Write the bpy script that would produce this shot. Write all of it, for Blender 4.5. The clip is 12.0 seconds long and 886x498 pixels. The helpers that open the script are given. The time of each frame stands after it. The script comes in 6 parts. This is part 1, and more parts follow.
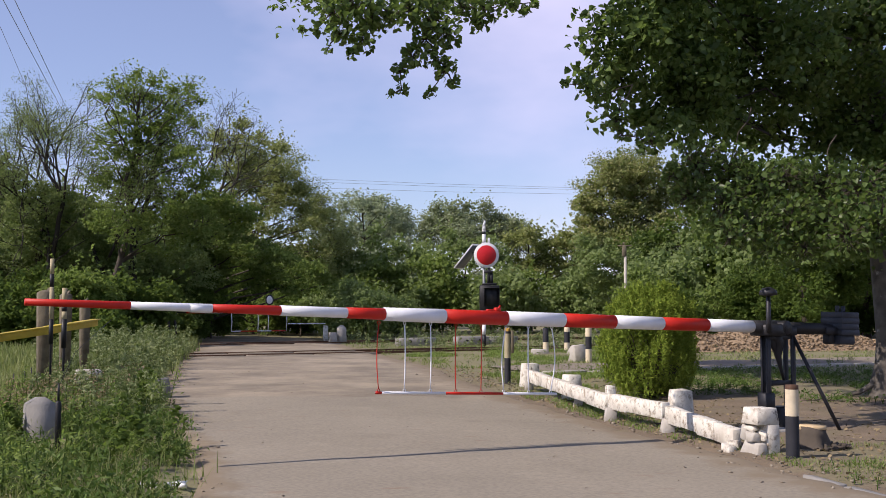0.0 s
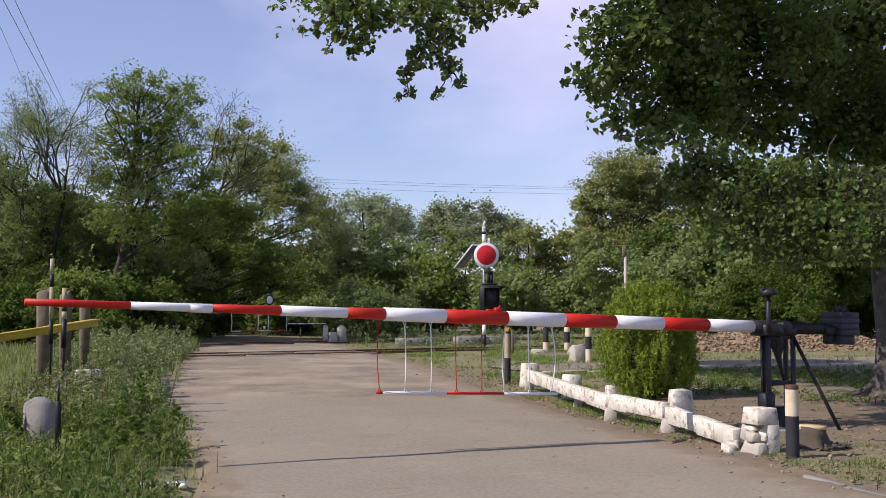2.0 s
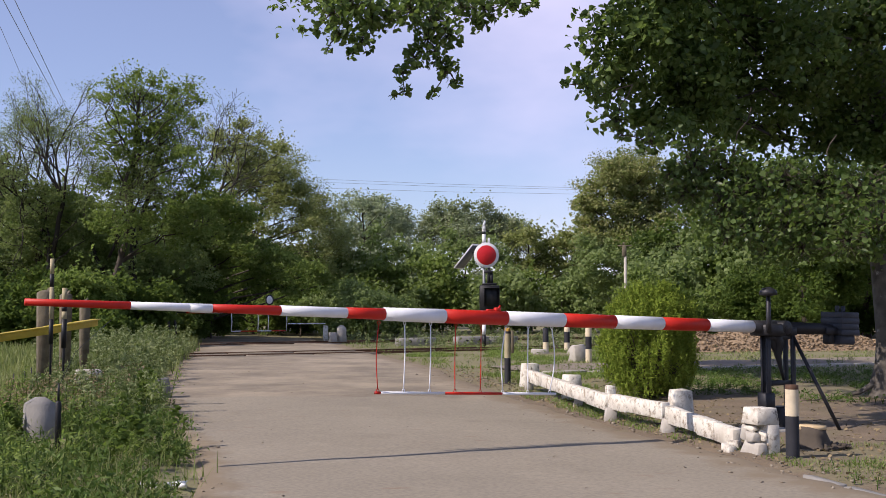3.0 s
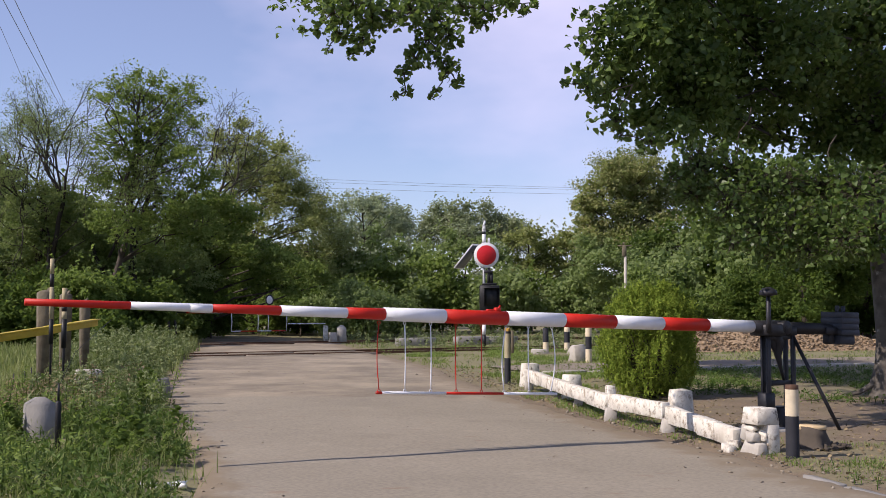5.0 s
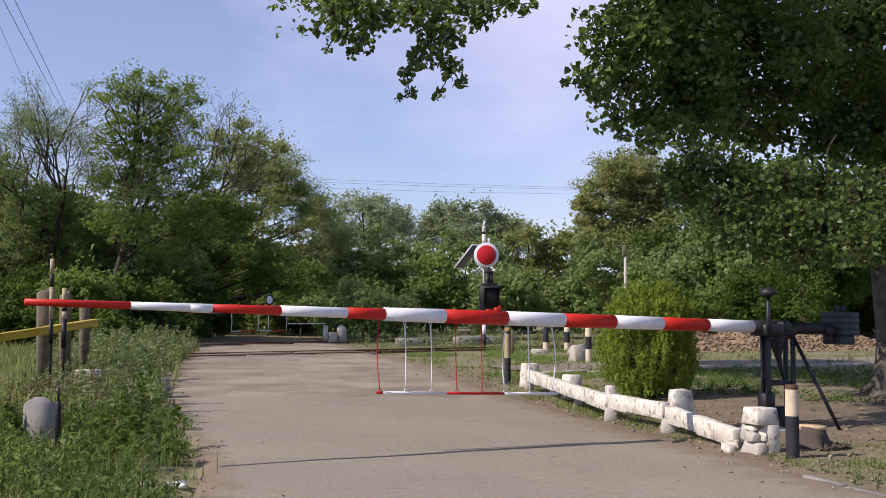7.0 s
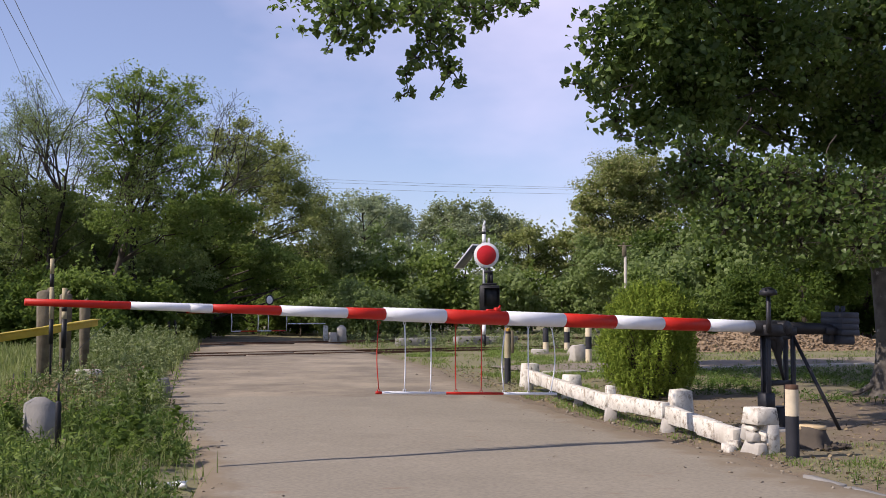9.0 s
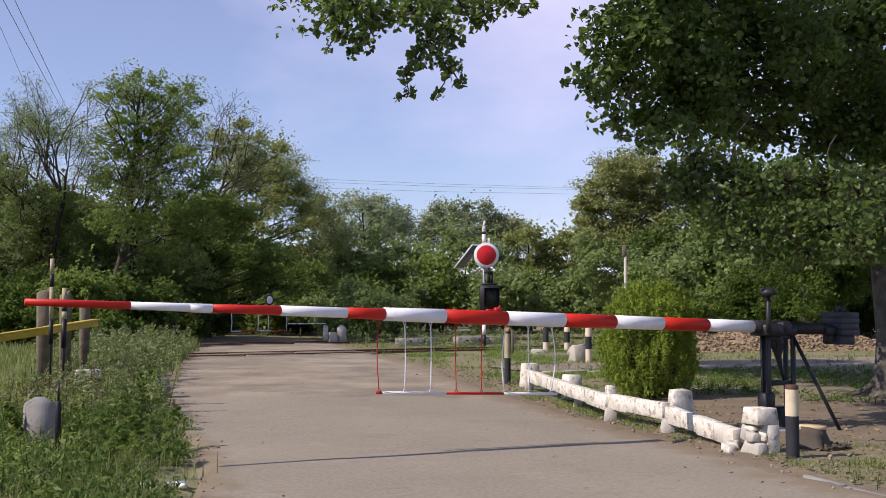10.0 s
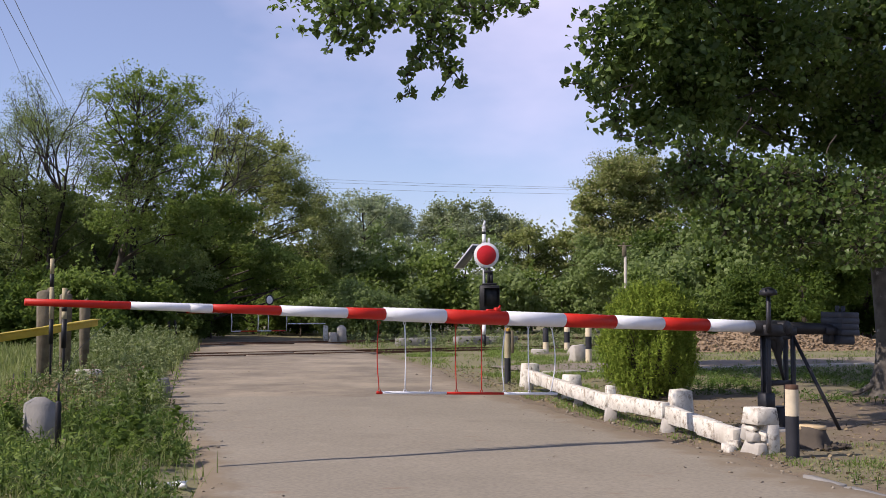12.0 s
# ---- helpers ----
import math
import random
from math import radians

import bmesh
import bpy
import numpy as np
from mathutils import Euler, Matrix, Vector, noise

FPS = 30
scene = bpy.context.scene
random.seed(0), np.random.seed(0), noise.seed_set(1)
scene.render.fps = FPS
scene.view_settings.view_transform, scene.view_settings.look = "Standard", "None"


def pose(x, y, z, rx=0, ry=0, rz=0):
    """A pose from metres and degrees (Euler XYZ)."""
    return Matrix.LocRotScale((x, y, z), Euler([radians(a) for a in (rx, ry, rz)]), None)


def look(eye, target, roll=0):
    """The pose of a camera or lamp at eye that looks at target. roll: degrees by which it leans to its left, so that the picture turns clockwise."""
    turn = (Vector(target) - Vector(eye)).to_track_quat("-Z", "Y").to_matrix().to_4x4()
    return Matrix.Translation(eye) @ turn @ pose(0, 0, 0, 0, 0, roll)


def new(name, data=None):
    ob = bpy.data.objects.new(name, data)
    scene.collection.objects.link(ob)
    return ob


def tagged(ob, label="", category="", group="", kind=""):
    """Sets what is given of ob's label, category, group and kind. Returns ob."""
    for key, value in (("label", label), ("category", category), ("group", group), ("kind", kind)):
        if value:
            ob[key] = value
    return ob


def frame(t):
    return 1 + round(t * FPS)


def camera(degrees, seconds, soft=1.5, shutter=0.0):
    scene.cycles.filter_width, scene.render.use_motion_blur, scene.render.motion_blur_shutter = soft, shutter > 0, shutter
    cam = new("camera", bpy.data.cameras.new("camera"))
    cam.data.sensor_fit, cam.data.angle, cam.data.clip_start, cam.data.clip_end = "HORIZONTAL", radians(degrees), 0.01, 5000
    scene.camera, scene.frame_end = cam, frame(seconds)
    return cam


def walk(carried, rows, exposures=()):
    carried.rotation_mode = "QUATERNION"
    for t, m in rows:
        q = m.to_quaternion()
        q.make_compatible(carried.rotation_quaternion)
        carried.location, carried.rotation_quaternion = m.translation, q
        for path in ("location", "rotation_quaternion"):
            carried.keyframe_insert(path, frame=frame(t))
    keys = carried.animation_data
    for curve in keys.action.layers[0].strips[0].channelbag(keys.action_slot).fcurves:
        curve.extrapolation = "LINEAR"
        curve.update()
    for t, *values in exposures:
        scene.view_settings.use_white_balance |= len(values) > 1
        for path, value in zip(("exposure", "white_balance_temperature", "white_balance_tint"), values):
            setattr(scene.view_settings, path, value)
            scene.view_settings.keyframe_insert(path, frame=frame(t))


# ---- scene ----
cam = camera(44.85, 12.0, soft=0.75)
walk(cam, [(0.0, pose(0, 0, 1.33, 93.13, 0, 0)), (12.0, pose(0, 0, 1.33, 93.13, 0, 0))],
     exposures=[(0.0, 0.11, 6450, 24), (12.0, 0.11, 6450, 24)])

# ---- light ----
SUN_EL, SUN_AZ = 41.0, 245.5          # elevation, and bearing clockwise from +y
sun_dir = Vector((math.sin(radians(SUN_AZ)) * math.cos(radians(SUN_EL)),
                  math.cos(radians(SUN_AZ)) * math.cos(radians(SUN_EL)), math.sin(radians(SUN_EL))))
world = bpy.data.worlds.new("sky")
scene.world = world
world.use_nodes = True
wn, wl = world.node_tree.nodes, world.node_tree.links
wn.clear()
sky = wn.new("ShaderNodeTexSky")
sky.sky_type, sky.sun_disc = "NISHITA", False
sky.sun_elevation, sky.sun_rotation = radians(SUN_EL), radians(SUN_AZ)
sky.air_density, sky.dust_density, sky.ozone_density = 1.0, 0.3, 5.4
bg = wn.new("ShaderNodeBackground")
bg.inputs["Strength"].default_value = 0.122
wout = wn.new("ShaderNodeOutputWorld")
wtc, wno, wmr, wmx = (wn.new(k) for k in ("ShaderNodeTexCoord", "ShaderNodeTexNoise", "ShaderNodeMapRange", "ShaderNodeMix"))
wno.inputs["Scale"].default_value, wno.inputs["Detail"].default_value, wno.inputs["Roughness"].default_value = 2.6, 5, 0.55
wmap = wn.new("ShaderNodeMapping")
wmap.inputs["Scale"].default_value = (1.0, 1.0, 2.2)
wdist, wbank, wadd = wn.new("ShaderNodeVectorMath"), wn.new("ShaderNodeMapRange"), wn.new("ShaderNodeMath")
wdist.operation = "DISTANCE"
wdist.inputs[1].default_value = (0.13, 0.96, 0.25)
wbank.inputs["From Min"].default_value, wbank.inputs["From Max"].default_value = 0.36, 0.0
wbank.inputs["To Min"].default_value, wbank.inputs["To Max"].default_value = -0.06, 0.30
wmr.inputs["From Min"].default_value, wmr.inputs["From Max"].default_value, wmr.inputs["To Max"].default_value = 0.48, 0.98, 0.75
wmr.inputs["To Min"].default_value = 0.15
wmx.data_type = "RGBA"
wmx.inputs[7].default_value = (7.4, 7.2, 8.9, 1)
wl.new(wtc.outputs["Generated"], wmap.inputs["Vector"])
wl.new(wmap.outputs["Vector"], wno.inputs["Vector"])
wl.new(wtc.outputs["Generated"], wdist.inputs[0])
wl.new(wdist.outputs["Value"], wbank.inputs["Value"])
wl.new(wno.outputs["Fac"], wadd.inputs[0])
wl.new(wbank.outputs["Result"], wadd.inputs[1])
wl.new(wadd.outputs[0], wmr.inputs["Value"])
wl.new(wmr.outputs["Result"], wmx.inputs[0])
wl.new(sky.outputs["Color"], wmx.inputs[6])
wl.new(wmx.outputs[2], bg.inputs["Color"])
wl.new(bg.outputs["Background"], wout.inputs["Surface"])
sun = new("sun", bpy.data.lights.new("sun", "SUN"))
sun.data.energy, sun.data.angle, sun.data.color = 5.0, radians(0.55), (1.0, 0.94, 0.79)
sun.matrix_world = look(sun_dir * 60, (0, 0, 0))


# ---- materials ----
def mat(name, colour, rough=0.8, metal=0.0, vary=0.25, scale=8.0, colour2=None, bump=0.3, bump_scale=60.0,
        spots=None, spot_scale=3.0, spot_amount=0.45, island=0.0, translucent=0.0, gloss=0.3, island2=None, speckle=None, extra=()):
    """A procedural surface: base colour with grain and a coarser variation, stains of a second colour, relief."""
    m = bpy.data.materials.new(name)
    m.use_nodes = True
    n, l = m.node_tree.nodes, m.node_tree.links
    n.clear()
    out, bsdf = n.new("ShaderNodeOutputMaterial"), n.new("ShaderNodeBsdfPrincipled")
    bsdf.inputs["Roughness"].default_value, bsdf.inputs["Metallic"].default_value = rough, metal
    bsdf.inputs["Specular IOR Level"].default_value = gloss
    tc = n.new("ShaderNodeTexCoord")
    src = tc.outputs["Object"]

    def noise_fac(s, detail=6, ro=0.6):
        t = n.new("ShaderNodeTexNoise")
        t.inputs["Scale"].default_value, t.inputs["Detail"].default_value, t.inputs["Roughness"].default_value = s, detail, ro
        l.new(src, t.inputs["Vector"])
        return t.outputs["Fac"]

    def mix(fac, a, b):
        x = n.new("ShaderNodeMix")
        x.data_type = "RGBA"
        for sock, v in ((x.inputs[0], fac), (x.inputs[6], a), (x.inputs[7], b)):
            if hasattr(v, "is_linked"):
                l.new(v, sock)
            else:
                sock.default_value = v
        return x.outputs[2]

    def ramp(fac, lo, hi):
        r = n.new("ShaderNodeMapRange")
        r.inputs["From Min"].default_value, r.inputs["From Max"].default_value = lo, hi
        l.new(fac, r.inputs["Value"])
        return r.outputs["Result"]

    c1 = (*colour, 1)
    c2 = (*(colour2 or [min(1, v * (1 - vary)) for v in colour]), 1)
    col = mix(ramp(noise_fac(scale), 0.3, 0.7), c1, c2)
    if spots:
        col = mix(ramp(noise_fac(spot_scale, 8, 0.7), 1 - spot_amount, 1 - spot_amount + 0.12), col, (*spots, 1))
    for c3, s3, a3 in extra:
        col = mix(ramp(noise_fac(s3, 7, 0.65), 1 - a3, 1 - a3 + 0.16), col, (*c3, 1))
    if speckle:
        col = mix(ramp(noise_fac(speckle[0], 3, 0.5), 0.35, 0.7), col, mix(speckle[1], col, (0.09, 0.08, 0.07, 1)))
    if island:
        g = n.new("ShaderNodeNewGeometry")
        alt = (*(island2 or [v * (1 - island) for v in colour]), 1)
        col = mix(g.outputs["Random Per Island"], col, alt)
    l.new(col, bsdf.inputs["Base Color"])
    if bump:
        b = n.new("ShaderNodeBump")
        b.inputs["Strength"].default_value, b.inputs["Distance"].default_value = bump, 0.01
        l.new(noise_fac(bump_scale, 5, 0.65), b.inputs["Height"])
        l.new(b.outputs["Normal"], bsdf.inputs["Normal"])
    sh = bsdf.outputs["BSDF"]
    if translucent:
        tr = n.new("ShaderNodeBsdfTranslucent")
        hue = mix(0.35, col, (0.26, 0.38, 0.06, 1))
        l.new(hue, tr.inputs["Color"])
        ms = n.new("ShaderNodeMixShader")
        ms.inputs[0].default_value = translucent
        l.new(sh, ms.inputs[1])
        l.new(tr.outputs["BSDF"], ms.inputs[2])
        sh = ms.outputs["Shader"]
    l.new(sh, out.inputs["Surface"])
    return m


def leafmat(name, a, b, trans=0.5, rough=0.75, gloss=0.15):
    return mat(name, a, rough, vary=0.3, scale=0.8, bump=0, island=1.0, island2=b, translucent=trans, gloss=gloss)


M_ROAD = mat("worn_asphalt", (0.295, 0.258, 0.195), 0.93, scale=0.45, colour2=(0.24, 0.21, 0.158), bump=0.14, bump_scale=30,
             spots=(0.32, 0.28, 0.21), spot_scale=1.3, spot_amount=0.42, speckle=(26, 0.34),
             extra=(((0.205, 0.176, 0.13), 0.6, 0.40), ((0.355, 0.31, 0.24), 5.5, 0.33), ((0.18, 0.14, 0.095), 3.4, 0.31)))
M_PATH = mat("path_asphalt", (0.25, 0.21, 0.16), 0.9, scale=1.5, bump=0.4, bump_scale=50, spots=(0.2, 0.17, 0.13))
M_RED = mat("red_paint", (0.54, 0.020, 0.009), 0.5, scale=5, vary=0.25, bump=0.1, spots=(0.36, 0.02, 0.018), spot_scale=7, spot_amount=0.3)
M_WHITE = mat("white_paint", (0.74, 0.75, 0.78), 0.5, scale=6, vary=0.12, bump=0.1, spots=(0.45, 0.44, 0.42), spot_scale=6, spot_amount=0.22)
M_BLACK = mat("black_paint", (0.018, 0.018, 0.02), 0.5, scale=6, vary=0.4, bump=0.15, spots=(0.05, 0.04, 0.035), spot_amount=0.3)
M_STEEL = mat("dark_steel", (0.035, 0.035, 0.04), 0.5, 0.4, scale=9, vary=0.3, bump=0.2, spots=(0.08, 0.045, 0.03), spot_scale=6, spot_amount=0.32)
M_CAST = mat("blue_black_cast_iron", (0.045, 0.05, 0.065), 0.6, 0.1, scale=9, vary=0.3, bump=0.25, spots=(0.08, 0.06, 0.05), spot_scale=6, spot_amount=0.3)
M_GALV = mat("grey_metal", (0.34, 0.35, 0.36), 0.45, 0.7, scale=9, bump=0.1)
M_CONC = mat("grey_concrete", (0.27, 0.26, 0.24), 0.9, scale=5, bump=0.6, bump_scale=35, spots=(0.22, 0.21, 0.19), spot_scale=4)
# concrete with shade put into its colour, for the road-edge marker
M_CONCSHADE = mat("shade_toned_concrete", (0.20, 0.197, 0.184), 0.95, scale=5, bump=0.7, bump_scale=30, spots=(0.24, 0.23, 0.21), spot_scale=5)
M_LIME = mat("whitewashed_concrete", (0.69, 0.66, 0.58), 0.92, scale=4, vary=0.12, bump=0.5, bump_scale=34,
             spots=(0.30, 0.245, 0.18), spot_scale=9, spot_amount=0.49,
             extra=(((0.50, 0.46, 0.39), 3.0, 0.50), ((0.09, 0.07, 0.05), 13.0, 0.45)))
M_CREAM = mat("cream_paint", (0.66, 0.56, 0.40), 0.8, scale=6, bump=0.5, bump_scale=30, spots=(0.30, 0.20, 0.12), spot_scale=6, spot_amount=0.32)
M_CHAR = mat("black_band", (0.03, 0.031, 0.038), 0.75, scale=7, vary=0.4, bump=0.4)
M_WOODOLD = mat("weathered_wood", (0.185, 0.158, 0.11), 0.9, scale=6, colour2=(0.095, 0.08, 0.056), bump=0.9, bump_scale=22)
M_YELLOW = mat("yellow_paint", (0.58, 0.43, 0.05), 0.55, scale=5, vary=0.25, bump=0.2, spots=(0.25, 0.17, 0.06), spot_amount=0.3)
M_STRAW = mat("faded_cream_paint", (0.40, 0.345, 0.215), 0.85, scale=6, bump=0.4, bump_scale=30, spots=(0.20, 0.15, 0.09), spot_scale=7, spot_amount=0.4)
M_ORANGE = mat("ochre_paint", (0.52, 0.30, 0.06), 0.7, scale=9, bump=0.4)
M_BARK = mat("poplar_bark", (0.15, 0.135, 0.115), 0.95, scale=4, colour2=(0.055, 0.048, 0.042), bump=1.0, bump_scale=12,
             spots=(0.36, 0.345, 0.33), spot_scale=6, spot_amount=0.38)
M_BARKD = mat("dark_bark", (0.085, 0.07, 0.055), 0.95, scale=5, bump=0.6, bump_scale=18)
M_BARKB = mat("black_bark", (0.045, 0.038, 0.032), 0.95, scale=5, bump=0.4, bump_scale=18)
M_CUT = mat("cut_wood", (0.62, 0.46, 0.26), 0.85, scale=9, bump=0.4, bump_scale=30)
M_RUST = mat("rusty_rail", (0.13, 0.075, 0.05), 0.7, 0.5, scale=8, bump=0.4)
M_DUST = mat("dust_covered_timber", (0.26, 0.222, 0.165), 0.95, scale=3, colour2=(0.19, 0.16, 0.118), bump=0.5, bump_scale=25, spots=(0.12, 0.095, 0.07), spot_scale=4, spot_amount=0.4)
M_PLANK = mat("dusty_timber", (0.17, 0.13, 0.10), 0.9, scale=5, bump=0.7, bump_scale=25)
M_SOIL = mat("brown_rubble", (0.20, 0.135, 0.08), 0.95, scale=3, colour2=(0.11, 0.074, 0.045), bump=0.9, island=1.0, island2=(0.33, 0.245, 0.155))
M_STONE = mat("pale_stone", (0.46, 0.43, 0.38), 0.95, scale=7, bump=0.6, bump_scale=30, spots=(0.3, 0.27, 0.22))
M_GRIT = mat("grey_brown_grit", (0.30, 0.26, 0.20), 0.95, scale=9, bump=0.4, island=1.0, island2=(0.17, 0.14, 0.105))
M_PV = mat("solar_cells", (0.10, 0.12, 0.17), 0.3, 0.0, scale=12, bump=0, gloss=0.6)
M_LENS = mat("dark_lens", (0.01, 0.01, 0.012), 0.4, bump=0, gloss=0.3)
M_REFL = mat("red_disc_paint", (0.55, 0.02, 0.025), 0.4, scale=4, vary=0.2, bump=0)
M_FOIL = mat("crumpled_wrapper", (0.75, 0.77, 0.76), 0.3, 0.2, scale=20, bump=0.6)
L_POPLAR = leafmat("poplar_leaf", (0.045, 0.095, 0.021), (0.145, 0.212, 0.062), 0.50, 0.42, 0.4)
L_LOCUST = leafmat("locust_leaf", (0.145, 0.22, 0.05), (0.225, 0.29, 0.085))
L_PALE = leafmat("pale_leaf", (0.14, 0.20, 0.07), (0.23, 0.275, 0.12))
L_SPRING = leafmat("spring_leaf", (0.25, 0.295, 0.10), (0.36, 0.37, 0.155))
# the next two are greyed and paled to imitate distance haze
L_HAZE = leafmat("haze_grey_leaf", (0.25, 0.295, 0.175), (0.36, 0.385, 0.25))
L_SILVER = leafmat("haze_silver_leaf", (0.25, 0.31, 0.185), (0.38, 0.42, 0.285), 0.45, 0.5, 0.4)
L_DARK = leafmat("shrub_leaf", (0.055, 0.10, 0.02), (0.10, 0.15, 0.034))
# green lightened too, for the hazy lift over the middle wood
L_MID = leafmat("wood_leaf", (0.175, 0.25, 0.085), (0.275, 0.34, 0.145))
L_RUSSET = leafmat("russet_leaf", (0.22, 0.28, 0.09), (0.37, 0.35, 0.165))
L_THUJA = leafmat("thuja_scale", (0.14, 0.215, 0.03), (0.27, 0.34, 0.055), 0.3, 0.7, 0.05)
L_GRASS = leafmat("grass_blade", (0.14, 0.195, 0.05), (0.30, 0.32, 0.14), 0.4, 0.6)
L_TURF = leafmat("turf_blade", (0.12, 0.20, 0.035), (0.24, 0.31, 0.09), 0.4, 0.6)
L_WEED = leafmat("weed_leaf", (0.055, 0.11, 0.018), (0.115, 0.18, 0.045), 0.3, 0.5)
L_GREY = leafmat("grey_weed", (0.15, 0.195, 0.075), (0.25, 0.29, 0.14), 0.3, 0.6)
L_DRY = leafmat("dry_stalk", (0.34, 0.27, 0.16), (0.20, 0.15, 0.085), 0.15, 0.8)


# ---- geometry helpers ----
rng = np.random.default_rng(7)


class Geo:
    """Gathers points and faces for one mesh."""

    def __init__(self):
        self.v, self.f, self.q, self.n = [], [], [], 0

    def add(self, verts, faces):
        verts = np.asarray(verts, float).reshape(-1, 3)
        self.v.append(verts)
        self.f.extend([tuple(i + self.n for i in q) for q in faces])
        self.n += len(verts)
        return self

    def tube(self, pts, radii, sides=8, caps=True, wobble=0.0):
        pts = [Vector(p) for p in pts]
        if not hasattr(radii, "__len__"):
            radii = [radii] * len(pts)
        verts, side = [], None
        for i, p in enumerate(pts):
            d = (pts[min(i + 1, len(pts) - 1)] - pts[max(i - 1, 0)]).normalized()
            ref = side or (Vector((1, 0, 0)) if abs(d.x) < 0.8 else Vector((0, 1, 0)))
            u = (ref - d * ref.dot(d)).normalized()
            side = u
            w = d.cross(u)
            for k in range(sides):
                a = 2 * math.pi * k / sides
                r = radii[i] * (1 + wobble * (rng.random() - 0.5))
                verts.append(p + u * (math.cos(a) * r) + w * (math.sin(a) * r))
        faces = []
        for i in range(len(pts) - 1):
            for k in range(sides):
                a, b = i * sides + k, i * sides + (k + 1) % sides
                faces.append((a, b, b + sides, a + sides))
        if caps:
            faces.append(tuple(reversed(range(sides))))
            faces.append(tuple(range((len(pts) - 1) * sides, len(pts) * sides)))
        return self.add([tuple(q) for q in verts], faces)

    def hull(self, points):
        bm = bmesh.new()
        for p in points:
            bm.verts.new(p)
        bmesh.ops.convex_hull(bm, input=bm.verts)
        loose = [x for x in bm.verts if not x.link_faces]
        for x in loose:
            bm.verts.remove(x)
        bm.verts.index_update()
        self.add([tuple(x.co) for x in bm.verts], [[x.index for x in q.verts] for q in bm.faces])
        bm.free()
        return self

    def box(self, c, s, b=0.01, top=1.0, m=None, jitter=0.0):
        """A block with chamfered edges; top: how far its upper face shrinks."""
        pts = []
        for sx in (-1, 1):
            for sy in (-1, 1):
                for sz in (-1, 1):
                    k = top if sz > 0 else 1.0
                    h = [s[0] / 2 * k, s[1] / 2 * k, s[2] / 2]
                    j = [(rng.random() - 0.5) * jitter for _ in range(3)]
                    for ax in range(3):
                        q = [h[0] - b, h[1] - b, h[2] - b]
                        q[ax] = h[ax]
                        p = Vector((sx * q[0] + j[0], sy * q[1] + j[1], sz * q[2] + j[2]))
                        pts.append(tuple((m @ p if m else p) + Vector(c)))
        return self.hull(pts)

    def disc(self, c, axis, r, thick, sides=28, bevel=0.006):
        a = Vector(axis).normalized()
        c = Vector(c)
        h = thick / 2
        return self.tube([c - a * h, c - a * (h - bevel), c + a * (h - bevel), c + a * h], [r - bevel, r, r, r - bevel], sides)

    def rock(self, c, r, squash=0.7, n=14):
        p = rng.normal(size=(n, 3))
        p /= np.linalg.norm(p, axis=1)[:, None]
        p *= r * (0.8 + 0.35 * rng.random((n, 1)))
        p[:, 2] *= squash
        return self.hull([tuple(q) for q in p + np.array(c)])

    def leaves(self, centres, size, kind="kite", up=0.35, spread=0.35):
        """Small folded blades at the given points, turned at random."""
        c = np.asarray(centres, float)
        n = len(c)
        if not n:
            return self
        nor = rng.normal(size=(n, 3))
        nor[:, 2] = np.abs(nor[:, 2]) + up
        nor /= np.linalg.norm(nor, axis=1)[:, None]
        t = rng.normal(size=(n, 3))
        t[:, 2] -= 0.4
        t -= nor * (t * nor).sum(1)[:, None]
        t /= np.linalg.norm(t, axis=1)[:, None]
        b = np.cross(nor, t)
        s = (size * (1 + spread * (rng.random(n) * 2 - 1)))[:, None]
        if kind == "kite":
            v = np.stack([c - t * s * 0.5, c + b * s * 0.36 + nor * s * 0.12, c + t * s * 0.6, c - b * s * 0.36 + nor * s * 0.12], 1)
            f = np.arange(n)[:, None] * 4 + np.array([[0, 1, 2, 3]])
        elif kind == "delta":
            v = np.stack([c - t * s * 0.42, c - t * s * 0.25 + b * s * 0.44 + nor * s * 0.12, c + t * s * 0.16 + b * s * 0.36 + nor * s * 0.08,
                          c + t * s * 0.62 - nor * s * 0.08, c + t * s * 0.16 - b * s * 0.36 + nor * s * 0.08,
                          c - t * s * 0.25 - b * s * 0.44 + nor * s * 0.12], 1)
            k = np.arange(n)[:, None] * 6
            f = np.concatenate([k + np.array([[0, 1, 2, 3]]), k + np.array([[0, 3, 4, 5]])])
        else:
            v = np.stack([c - t * s * 0.6, c + b * s * 0.17, c + t * s * 0.6 - nor * s * 0.15, c - b * s * 0.17], 1)
            f = np.arange(n)[:, None] * 4 + np.array([[0, 1, 2, 3]])
        self.v.append(v.reshape(-1, 3))
        self.q.append(f + self.n)
        self.n += len(v) * v.shape[1]
        return self

    def mesh(self, name, material, smooth=False):
        me = bpy.data.meshes.new(name)
        v = np.concatenate(self.v)
        idx, tot = [], []
        if self.f:
            tot.append(np.array([len(q) for q in self.f]))
            idx.append(np.array([i for q in self.f for i in q]))
        for q in self.q:
            tot.append(np.full(len(q), 4))
            idx.append(q.ravel())
        idx, tot = np.concatenate(idx), np.concatenate(tot)
        me.vertices.add(len(v))
        me.vertices.foreach_set("co", v.ravel())
        me.loops.add(len(idx))
        me.loops.foreach_set("vertex_index", idx.astype(np.int32))
        me.polygons.add(len(tot))
        me.polygons.foreach_set("loop_start", (np.cumsum(tot) - tot).astype(np.int32))
        me.update(calc_edges=True)
        me.materials.append(material)
        if smooth:
            me.polygons.foreach_set("use_smooth", [True] * len(me.polygons))
        me.update()
        return me


